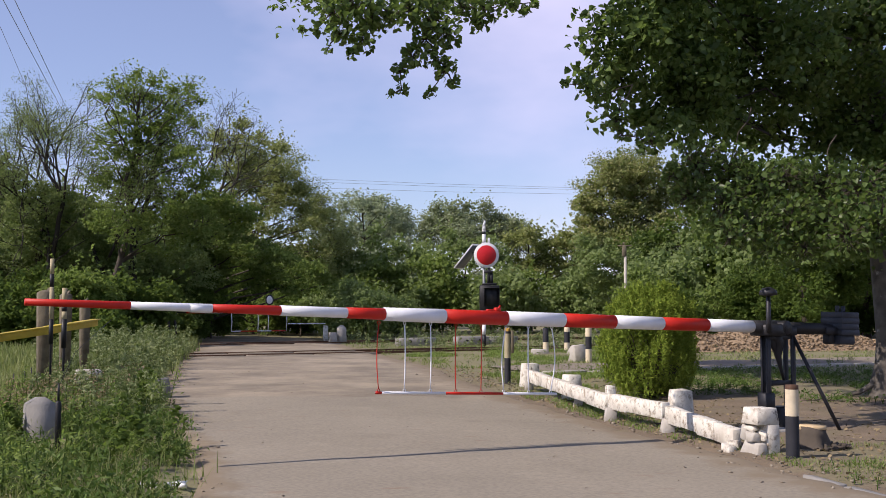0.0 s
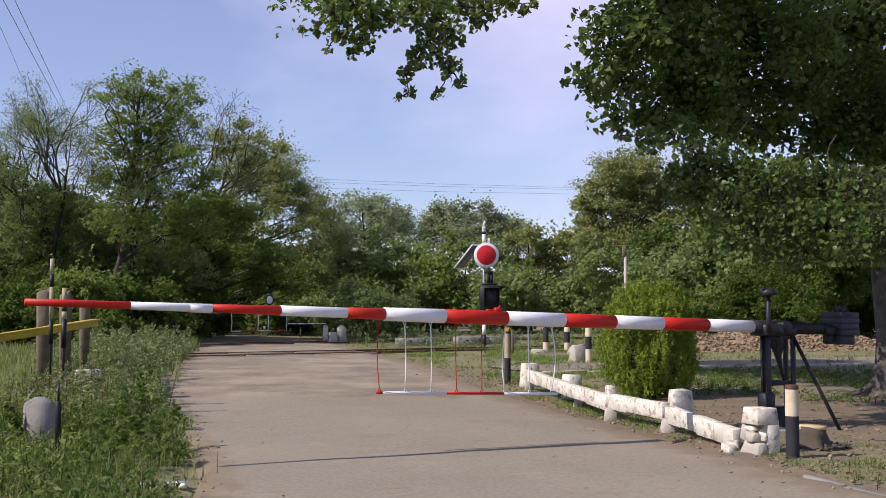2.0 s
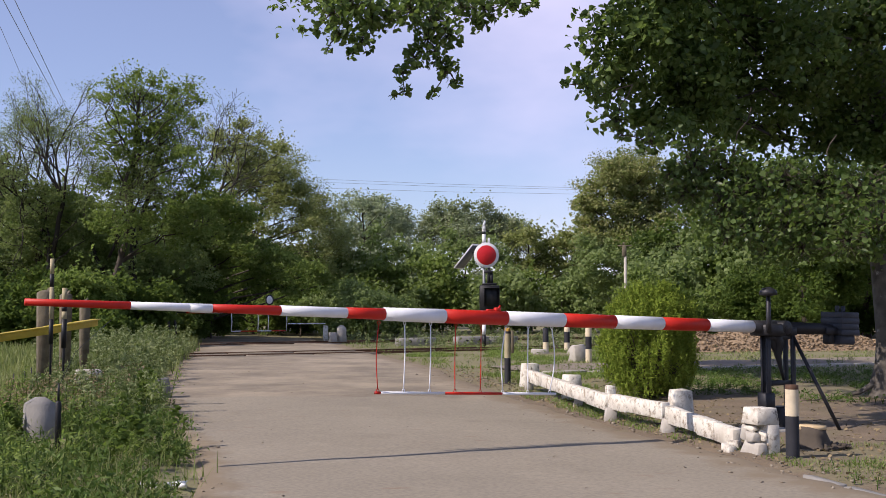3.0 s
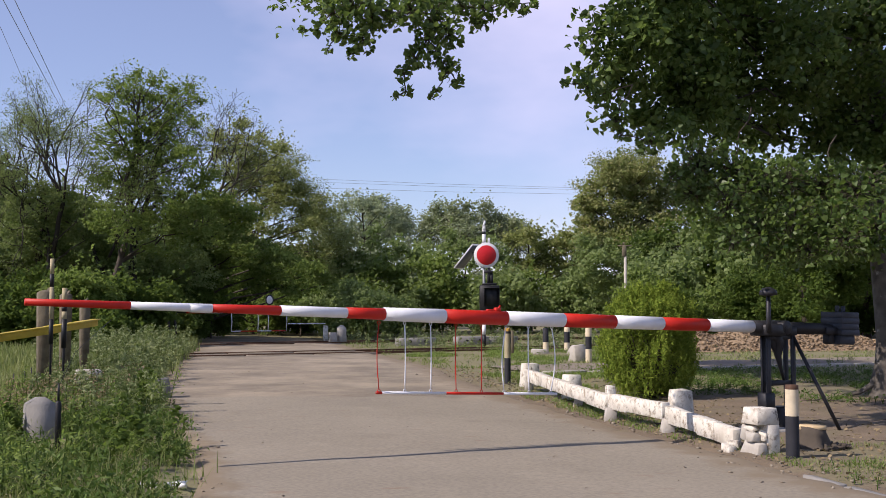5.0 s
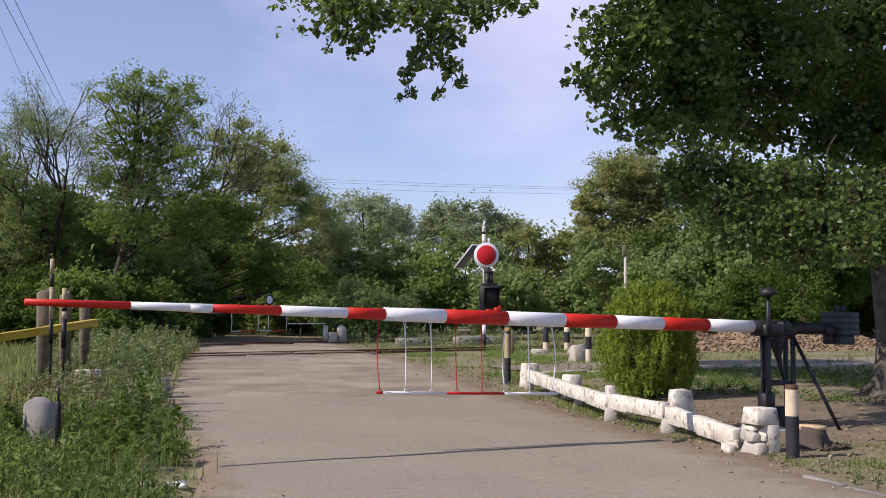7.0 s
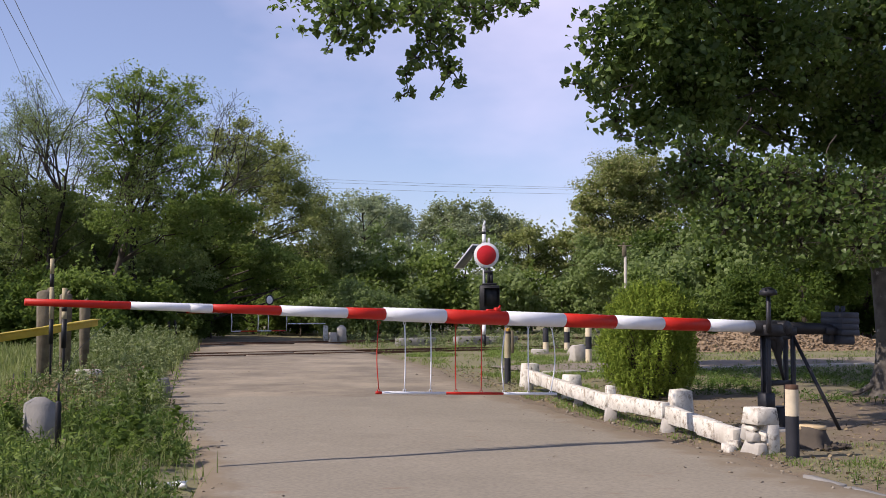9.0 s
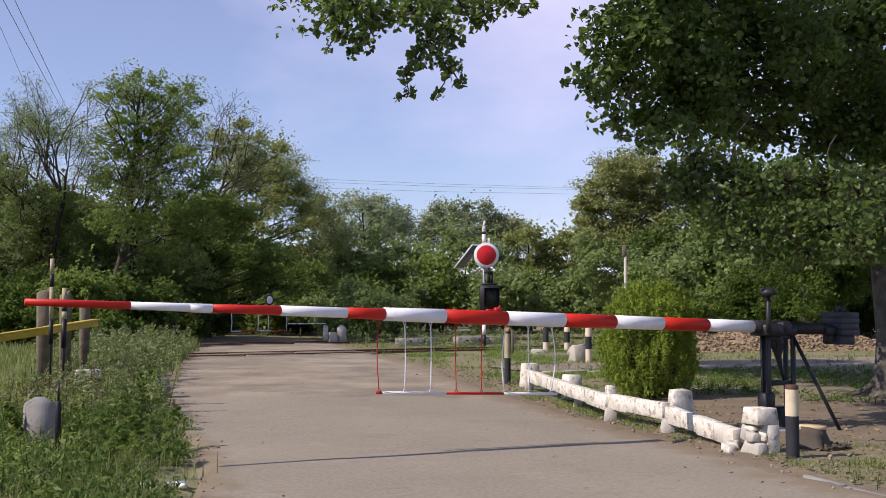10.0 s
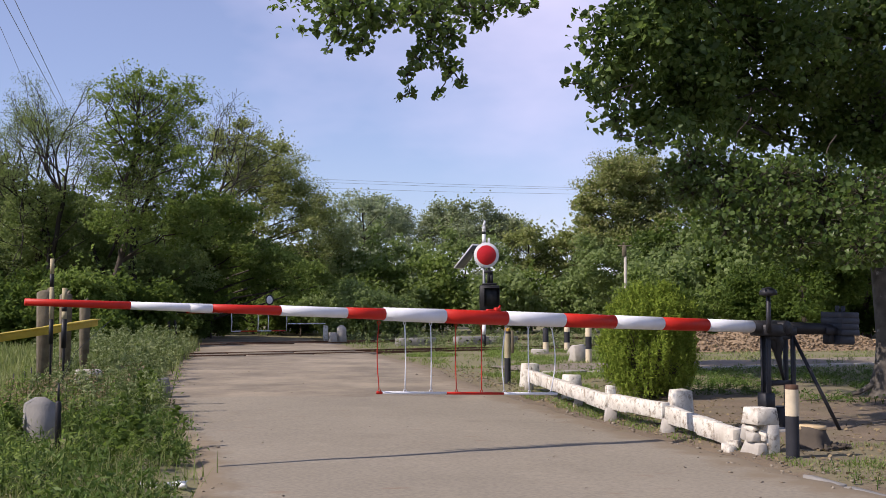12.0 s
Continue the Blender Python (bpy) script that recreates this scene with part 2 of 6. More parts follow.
def part(name, geo, material, parent=None, label="", m=None, smooth=False):
    ob = new(name, geo.mesh(name, material, smooth))
    if parent:
        ob.parent = parent
    if m is not None:
        ob.matrix_basis = m
    return tagged(ob, label)


def thing(name, m, label, category, group="", kind=""):
    e = new(name)
    e.empty_display_size = 0.2
    e.matrix_basis = m
    return tagged(e, label, category, group, kind)


def smoothstep(t):
    t = np.clip(t, 0, 1)
    return t * t * (3 - 2 * t)


def gz(x, y):
    """Height of the ground: the near right side lies a little lower."""
    return -0.10 * smoothstep((np.asarray(x) + 2.0) / 5.0) * (1 - smoothstep((np.asarray(y) - 14) / 8.0))


def g(x, y):
    return float(gz(x, y))


# ---- the ground ----
def road_left(y):
    return np.interp(y, [-60, 0, 7.7, 9.0, 11.9, 16.4, 18.8, 26.7, 38, 42, 46, 50, 54, 58], [4, 0.0, -1.83, -2.05, -3.0, -4.4, -4.95, -6.5, -8.6, -9.6, -12.5, -18, -28, -42])


def road_right(y):
    return np.interp(y, [-60, 0, 9.3, 10.6, 11.6, 14.6, 17.7, 24.2, 33, 41, 46, 50, 54, 58], [19, 5.6, 3.15, 2.85, 2.42, 1.65, 0.8, -0.3, -2.4, -4.2, -5.6, -8.5, -15, -28])


def uneven(x, y, s=1.0, seed=0.0):
    return noise.noise(Vector((x * s + seed, y * s - seed, seed)))


def grid_lines(lo, hi, near_lo, near_hi, fine, far):
    out = list(np.arange(near_lo, near_hi, fine))
    step, q = fine, near_hi
    while q < hi:
        out.append(q)
        step *= far
        q += step
    out.append(hi)
    step, q = fine, near_lo
    while q > lo:
        step *= far
        q -= step
        out.insert(0, max(q, lo))
    return out


def build_ground():
    xs = grid_lines(-900, 900, -12, 16, 0.3, 1.25)
    ys = grid_lines(-300, 2500, 5, 48, 0.35, 1.25)
    v, turf = [], []
    for y in ys:
        for x in xs:
            z = g(x, y)
            lr, rr = float(road_left(y)), float(road_right(y))
            if lr - 0.1 < x < rr + 0.1:
                z -= 0.03
            elif abs(x) < 20 and y < 60:
                z += 0.03 * uneven(x, y, 0.8)
            v.append((x, y, z))
            t = 0.75
            if x > lr + 1.5:
                t = 0.25
            if x > rr:
                d = x - rr
                t = 0.25 if y < 17 else 0.72
                if d < 0.5:
                    t -= 0.2
                if y < 17 and x > 3.2:
                    t = 0.2 if y > 11.5 else 0.45
                if x > 4 and 17 < y < 23:
                    t = 0.55
            turf.append(min(1, max(0, t)))
    nx = len(xs)
    f = [(j * nx + i, j * nx + i + 1, (j + 1) * nx + i + 1, (j + 1) * nx + i) for j in range(len(ys) - 1) for i in range(nx - 1)]
    me = bpy.data.meshes.new("ground")
    me.from_pydata(v, [], f)
    a = me.attributes.new("turf", "FLOAT", "POINT")
    a.data.foreach_set("value", turf)
    m = mat("earth_and_turf", (0.24, 0.182, 0.118), 0.95, scale=1.4, colour2=(0.14, 0.106, 0.07), bump=0.8, bump_scale=22,
            spots=(0.25, 0.205, 0.14), spot_scale=5, spot_amount=0.4, speckle=(60, 0.6))
    n, l = m.node_tree.nodes, m.node_tree.links
    bs = [k for k in n if k.type == "BSDF_PRINCIPLED"][0]
    dirt = bs.inputs["Base Color"].links[0].from_socket
    at = n.new("ShaderNodeAttribute")
    at.attribute_name = "turf"
    no = n.new("ShaderNodeTexNoise")
    no.inputs["Scale"].default_value, no.inputs["Detail"].default_value = 2.2, 8
    geo = n.new("ShaderNodeTexCoord")
    l.new(geo.outputs["Object"], no.inputs["Vector"])
    add = n.new("ShaderNodeMath")
    l.new(at.outputs["Fac"], add.inputs[0])
    l.new(no.outputs["Fac"], add.inputs[1])
    mr = n.new("ShaderNodeMapRange")
    mr.inputs["From Min"].default_value, mr.inputs["From Max"].default_value = 0.70, 1.45
    l.new(add.outputs[0], mr.inputs["Value"])
    mx = n.new("ShaderNodeMix")
    mx.data_type = "RGBA"
    l.new(mr.outputs["Result"], mx.inputs[0])
    l.new(dirt, mx.inputs[6])
    mx.inputs[7].default_value = (0.19, 0.185, 0.09, 1)
    l.new(mx.outputs[2], bs.inputs["Base Color"])
    me.materials.append(m)
    me.polygons.foreach_set("use_smooth", [True] * len(me.polygons))
    tagged(new("ground", me), "bare earth and thin turf around a level crossing", "ground", kind="structure")


def build_road():
    ys = list(np.arange(-30, 6, 2.0)) + list(np.arange(6, 30, 0.2)) + list(np.arange(30, 58, 0.4))
    n = 40
    v, rim = [], []
    for y in ys:
        a = float(road_left(y)) + 0.22 * uneven(0, y, 0.9, 3) + 0.12 * uneven(0, y, 3.2, 5)
        b = float(road_right(y)) + 0.25 * uneven(4, y, 0.8, 8) + 0.14 * uneven(4, y, 3.0, 1)
        for i in range(n + 1):
            k = i / n
            x = a + (b - a) * k
            edge = min(k, 1 - k) * n
            z = g(x, y) + (0.012 if edge >= 1 else -0.035) + 0.012 * uneven(x, y, 0.7) + 0.005 * uneven(x, y, 2.5)
            v.append((x, y, z))
            rim.append(max(0.0, 1 - min((x - a) / 0.7, (b - x) / 1.15)))
    w = n + 1
    f = [(j * w + i, j * w + i + 1, (j + 1) * w + i + 1, (j + 1) * w + i) for j in range(len(ys) - 1) for i in range(n)]
    me = bpy.data.meshes.new("road")
    me.from_pydata(v, [], f)
    a = me.attributes.new("rim", "FLOAT", "POINT")
    a.data.foreach_set("value", rim)
    m = M_ROAD
    nn, ll = m.node_tree.nodes, m.node_tree.links
    bs = [k for k in nn if k.type == "BSDF_PRINCIPLED"][0]
    src = bs.inputs["Base Color"].links[0].from_socket
    at, no, tc, ad, mr, mx = (nn.new(k) for k in ("ShaderNodeAttribute", "ShaderNodeTexNoise", "ShaderNodeTexCoord", "ShaderNodeMath", "ShaderNodeMapRange", "ShaderNodeMix"))
    at.attribute_name = "rim"
    no.inputs["Scale"].default_value, no.inputs["Detail"].default_value = 3.0, 8
    ll.new(tc.outputs["Object"], no.inputs["Vector"])
    ll.new(at.outputs["Fac"], ad.inputs[0])
    ll.new(no.outputs["Fac"], ad.inputs[1])
    mr.inputs["From Min"].default_value, mr.inputs["From Max"].default_value = 0.95, 1.25
    ll.new(ad.outputs[0], mr.inputs["Value"])
    mx.data_type = "RGBA"
    ll.new(mr.outputs["Result"], mx.inputs[0])
    ll.new(src, mx.inputs[6])
    mx.inputs[7].default_value = (0.20, 0.16, 0.108, 1)
    ll.new(mx.outputs[2], bs.inputs["Base Color"])
    # the older coat up to the rails is darker, patched and dusty
    geo_n, xyz, wob, sub, far, old_no, old_mr, old_mx, fin = (nn.new(k) for k in (
        "ShaderNodeTexCoord", "ShaderNodeSeparateXYZ", "ShaderNodeTexNoise", "ShaderNodeMath", "ShaderNodeMapRange",
        "ShaderNodeTexNoise", "ShaderNodeMapRange", "ShaderNodeMix", "ShaderNodeMix"))
    ll.new(geo_n.outputs["Object"], xyz.inputs[0])
    ll.new(geo_n.outputs["Object"], wob.inputs["Vector"])
    ll.new(geo_n.outputs["Object"], old_no.inputs["Vector"])
    wob.inputs["Scale"].default_value, wob.inputs["Detail"].default_value = 0.55, 6
    old_no.inputs["Scale"].default_value, old_no.inputs["Detail"].default_value, old_no.inputs["Roughness"].default_value = 0.5, 9, 0.74
    sub.operation = "MULTIPLY_ADD"
    ll.new(wob.outputs["Fac"], sub.inputs[0])
    sub.inputs[1].default_value = 3.2
    ll.new(xyz.outputs["Y"], sub.inputs[2])
    far.inputs["From Min"].default_value, far.inputs["From Max"].default_value = 17.3, 17.8
    ll.new(sub.outputs[0], far.inputs["Value"])
    old_mr.inputs["From Min"].default_value, old_mr.inputs["From Max"].default_value = 0.40, 0.62
    ll.new(old_no.outputs["Fac"], old_mr.inputs["Value"])
    old_mx.data_type = fin.data_type = "RGBA"
    old_mx.inputs[6].default_value, old_mx.inputs[7].default_value = (0.165, 0.138, 0.103, 1), (0.325, 0.272, 0.197, 1)
    ll.new(old_mr.outputs["Result"], old_mx.inputs[0])
    cap = nn.new("ShaderNodeMath")
    cap.operation = "MULTIPLY"
    cap.inputs[1].default_value = 0.85
    ll.new(far.outputs["Result"], cap.inputs[0])
    ll.new(cap.outputs[0], fin.inputs[0])
    ll.new(src, fin.inputs[6])
    ll.new(old_mx.outputs[2], fin.inputs[7])
    # clay trodden across the road by wheels
    clay_map, clay_no, clay_mr, clay = (nn.new(k) for k in ("ShaderNodeMapping", "ShaderNodeTexNoise", "ShaderNodeMapRange", "ShaderNodeMix"))
    clay_map.inputs["Scale"].default_value = (1.3, 2.6, 1.0)
    clay_no.inputs["Scale"].default_value, clay_no.inputs["Detail"].default_value, clay_no.inputs["Roughness"].default_value = 1.5, 7, 0.6
    ll.new(geo_n.outputs["Object"], clay_map.inputs["Vector"])
    ll.new(clay_map.outputs["Vector"], clay_no.inputs["Vector"])
    clay_mr.inputs["From Min"].default_value, clay_mr.inputs["From Max"].default_value, clay_mr.inputs["To Max"].default_value = 0.63, 0.72, 0.7
    ll.new(clay_no.outputs["Fac"], clay_mr.inputs["Value"])
    clay.data_type = "RGBA"
    clay.inputs[7].default_value = (0.21, 0.145, 0.095, 1)
    ll.new(clay_mr.outputs["Result"], clay.inputs[0])
    ll.new(fin.outputs[2], clay.inputs[6])
    ll.new(clay.outputs[2], mx.inputs[6])
    me.materials.append(M_ROAD)
    me.polygons.foreach_set("use_smooth", [True] * len(me.polygons))
    tagged(new("road", me), "worn dusty grey-brown asphalt road with crumbling edges", "road", kind="structure")


def build_path():
    # the paved strip along the track, with its kerb
    a, b = Vector((2.0, 21.5, 0)), Vector((14.0, 26.6, 0))
    d = (b - a).normalized()
    nrm = Vector((-d.y, d.x, 0))
    L = (b - a).length
    v, f = [], []
    n, w = 60, 8
    for i in range(n + 1):
        for j in range(w + 1):
            p = a + d * (L * i / n) + nrm * (0.1 + 2.7 * j / w + (0.2 * uneven(i * 0.5, j, 0.7) if j == w else 0))
            v.append((p.x, p.y, g(p.x, p.y) + 0.035 + 0.015 * uneven(p.x, p.y, 1.1)))
    f = [(i * (w + 1) + j, (i + 1) * (w + 1) + j, (i + 1) * (w + 1) + j + 1, i * (w + 1) + j + 1) for i in range(n) for j in range(w)]
    me = bpy.data.meshes.new("pavement")
    me.from_pydata(v, [], f)
    me.materials.append(M_PATH)
    pav = tagged(new("pavement", me), "cracked grey asphalt path beside the track", "pavement", kind="structure")
    k = Geo().box((0, 0, 0), (0.98, 0.12, 0.16), 0.015)
    me = k.mesh("kerbstone", M_STONE)
    rz = math.degrees(math.atan2(d.y, d.x))
    for i in range(13):
        p = a + d * (0.5 + i * 1.0) + nrm * 0.02
        s = new("kerbstone", me)
        s.parent = pav
        s.matrix_basis = pose(p.x, p.y, g(p.x, p.y) - 0.015 + 0.03 * uneven(i, 0, 1.7), 0, 1.2 * uneven(i, 3, 1.3), rz + 2 * uneven(i, 1, 1.9))


TRACK = Vector((0.872, 0.489, 0))      # along the rails
ACROSS = Vector((-0.489, 0.872, 0))


def build_tracks():
    for k, start in enumerate((Vector((-6.57, 28.75, 0)), Vector((-8.33, 37.4, 0)))):
        tr = thing("railway_track", Matrix.Translation(start), "rusty railway track sunk in the road and in grass", "railway track", "tracks of the crossing")
        for off in (0.0, 1.51):
            o = ACROSS * off
            geo = Geo()
            for width, z0, z1 in ((0.07, 0.03, 0.065), (0.02, -0.06, 0.03), (0.13, -0.08, -0.06)):
                c = o + Vector((0, 0, (z0 + z1) / 2))
                geo.box(c, (170, width, z1 - z0), 0.004, m=Matrix.Rotation(math.atan2(TRACK.y, TRACK.x), 4, "Z"))
            part("rail", geo, M_RUST, tr)
        r = Matrix.Rotation(math.atan2(TRACK.y, TRACK.x), 4, "Z")
        me = Geo().box((0, 0, 0), (0.24, 2.5, 0.12), 0.015).mesh("sleeper", M_PLANK)
        for i in range(60):
            q = TRACK * (9.5 + i * 0.62) + ACROSS * 0.755
            s = new("sleeper", me)
            s.parent = tr
            s.matrix_basis = Matrix.Translation(q + Vector((0, 0, -0.045 + 0.01 * uneven(i, k, 1.3)))) @ r
        # worn timber strips along the rails where the road crosses
        for off in (-0.13, 0.13, 1.38, 1.64):
            geo = Geo()
            for j in range(3):
                geo.box(TRACK * (1.2 + 2.0 * j - 0.9) + ACROSS * off + Vector((0, 0, -0.020 + 0.012 * rng.random())), (1.95, 0.12, 0.09), 0.015, m=r, jitter=0.02)
            part("crossing_timber", geo, M_DUST, tr)


build_ground()
build_road()
build_path()
build_tracks()


# ---- the near barrier ----
SWAY_T = 1.62                          # period of the hanging screen, seconds


def barrier(root_m):
    lab = "lowered red and white striped crossing barrier with a hanging screen"
    root = thing("crossing_barrier", root_m, lab, "barrier", "barriers of the crossing")
    H = 1.194
    tilt = Matrix.Translation((0, 0, H)) @ Matrix.Rotation(radians(-1.88), 4, "Y")
    boom = part("boom", Geo().tube([(-0.92, 0, 0), (-0.85, 0, 0), (-0.1, 0, 0)], [0.06, 0.068, 0.076], 16)
                .tube([(-0.1, 0, 0), (0.485, 0, 0)], [0.078, 0.076], 16), M_STEEL, root, "black steel butt of the boom", tilt, True)
    cuts = [0.485, 1.216, 1.906, 2.592, 3.275, 3.998, 4.723, 5.38, 5.77, 6.42, 7.044, 7.735, 8.55]
    rads = [0.071, 0.071, 0.071, 0.072, 0.072, 0.071, 0.068, 0.062, 0.050, 0.046, 0.036, 0.032, 0.028]
    starts = {7: 0.055, 8: 0.047, 9: 0.043, 10: 0.037}
    for i in range(12):
        a, b = cuts[i], cuts[i + 1]
        r0, r1 = rads[i], rads[i + 1]
        r0 = starts.get(i, r0)
        geo = Geo().tube([(a, 0, 0), (a + 0.002, 0, 0), ((a + b) / 2, 0, 0), (b, 0, 0)], [r0 * 0.96, r0, (r0 + r1) / 2, r1], 20)
        part("stripe", geo, M_RED if i % 2 else M_WHITE, boom, smooth=True)
    part("sleeve", Geo().tube([(7.06, 0, -0.003), (7.24, 0, -0.003)], [0.0385, 0.038], 16), M_WHITE, boom)
    geo = Geo().box((4.10, 0, 0.078), (0.07, 0.05, 0.05), 0.01).tube([(4.10, 0, 0.08), (4.07, 0.01, 0.125)], [0.012, 0.008], 8)
    geo.box((4.17, -0.01, 0.072), (0.10, 0.04, 0.02), 0.006)
    part("boom_clamp", geo, M_RED, boom)
    # counterweight on its fork
    geo = Geo()
    for k in range(4):
        geo.box((-1.10 + 0.006 * (k % 2), 0, -0.035 + 0.072 * k), (0.335 - 0.012 * (k % 2), 0.32, 0.0715), 0.004)
    geo.box((-1.09, 0, -0.125), (0.27, 0.26, 0.12), 0.015)
    part("counterweight", geo, M_CAST, boom, "blue-black stacked cast counterweight")
    for k in (-1, 1):
        part("fork_arm", Geo().box((-0.86, k * 0.08, -0.02), (0.26, 0.03, 0.09), 0.008), M_STEEL, boom)
        part("lug", Geo().box((-1.10 + k * 0.12, k * 0.05, 0.25), (0.035, 0.05, 0.09), 0.006), M_CAST, boom)
    part("fork_foot", Geo().box((-0.88, 0, -0.10), (0.09, 0.12, 0.16), 0.015), M_STEEL, boom)
    # stand
    for x, y in ((0.25, -0.04), (0.25, 0.04), (-0.16, -0.055), (-0.16, 0.055)):
        part("leg", Geo().box((x, y, 0.52), (0.07, 0.03, 1.22), 0.006), M_STEEL, root)
    for z in (0.54, 1.08):
        for y in (-0.045, 0.045):
            part("cross_bar", Geo().box((0.045, y, z), (0.345, 0.02, 0.055), 0.005), M_STEEL, root)
    geo = Geo().box((0.2, 0, 1.17), (0.34, 0.30, 0.14), 0.02).disc((0.04, 0, 1.194), (0, 1, 0), 0.085, 0.30).box((-0.13, 0, 1.15), (0.14, 0.20, 0.10), 0.012)
    part("bearing", geo, M_STEEL, root)
    geo = Geo().tube([(0.10, 0, 1.12), (0.03, 0, 1.02), (0.05, 0, 0.90), (0.00, 0, 0.72), (-0.07, 0, 0.54)], [0.08, 0.07, 0.045, 0.022, 0.018], 8)
    geo.hull([(0.18, y, 1.10) for y in (-0.02, 0.02)] + [(-0.10, y, 1.10) for y in (-0.02, 0.02)] + [(0.16, y, 0.98) for y in (-0.02, 0.02)] + [(0.0, y, 0.86) for y in (-0.02, 0.02)] + [(0.06, y, 0.86) for y in (-0.02, 0.02)])
    part("lever", geo, M_STEEL, root)
    part("drive_box", Geo().box((0.25, 0, 0.33), (0.15, 0.16, 0.20), 0.015).box((0.0, 0, 0.13), (0.22, 0.24, 0.26), 0.02), M_STEEL, root)
    part("brace", Geo().tube([(-0.17, 0.055, 1.08), (-0.42, 0.5, 0.0)], 0.022, 8), M_STEEL, root)
    bell = [(0.44, 0.22, 1.565), (0.44, 0.22, 1.58), (0.44, 0.22, 1.625), (0.44, 0.22, 1.655), (0.44, 0.22, 1.67)]
    part("warning_bell", Geo().tube([(0.30, 0.10, 1.16), (0.42, 0.20, 1.18), (0.44, 0.22, 1.26), (0.44, 0.22, 1.58)], [0.035, 0.035, 0.03, 0.024], 10).tube(
        bell, [0.03, 0.105, 0.098, 0.06, 0.01], 18), M_STEEL, root, "dark steel mushroom-shaped bell on a short stem")
    part("footing", Geo().box((0.04, 0, -0.03), (0.75, 0.6, 0.12), 0.02), M_CONC, root)
    # hanging screen
    top = lambda d: (tilt @ Vector((d, 0, -0.080)))
    drop = lambda d: 0.655 - 0.014 * (d - 3.42)
    moving = []
    hang = [5.43, 5.155, 4.87, 4.583, 4.29, 3.99, 3.716, 3.42]
    cols = [M_RED, M_WHITE, M_WHITE, M_RED, M_RED, M_WHITE, M_WHITE, M_WHITE]
    for i, (d, m) in enumerate(zip(hang, cols)):
        L = drop(d)
        bow = [0.02, -0.008, -0.006, 0.006, -0.004, 0.035, 0.004, -0.05][i]
        lean = [0, 0, 0, 0, 0, 0.03, -0.005, 0.015][i]
        pts = [(lean * k + bow * math.sin(math.pi * k) * (1 if k < 0.8 else 0.8), 0, -L * k) for k in np.linspace(0.03, 0.97, 8)]
        geo = Geo().tube(pts, 0.0066 if m is M_WHITE else 0.005, 6)
        for z in (-0.0, -L):
            ring = [(0.014 * math.cos(a) + (lean if z else 0), 0, z + 0.016 * math.sin(a)) for a in np.linspace(0, 2 * math.pi, 11)]
            geo.tube(ring, 0.004, 5, caps=False)
        p = top(d)
        ob = part("hanger_rod", geo, m, root, m=Matrix.Translation(p))
        moving.append((ob, p, 0))
    L = 0.645
    low = lambda d: top(d) - top(4.4) - Vector((0, 0, drop(d) + 0.02))
    bar = part("screen_bar", Geo().tube([low(5.46), low(3.36)], 0.009, 8), M_GALV, root, "thin striped steel bar under the boom", Matrix.Translation(top(4.4)))
    for d0, d1, m in ((5.46, 5.40, M_RED), (5.40, 4.70, M_WHITE), (4.70, 4.03, M_RED), (4.03, 3.36, M_WHITE)):
        part("bar_stripe", Geo().tube([low(d0), low(d1)], 0.0135, 8), m, bar)
    moving.append((bar, top(4.4), L))
    return root, moving


rz = math.degrees(math.atan2(-4.515, -7.263))
near_barrier, near_screen = barrier(pose(4.017, 12.838, -0.10, 0, 0, rz))


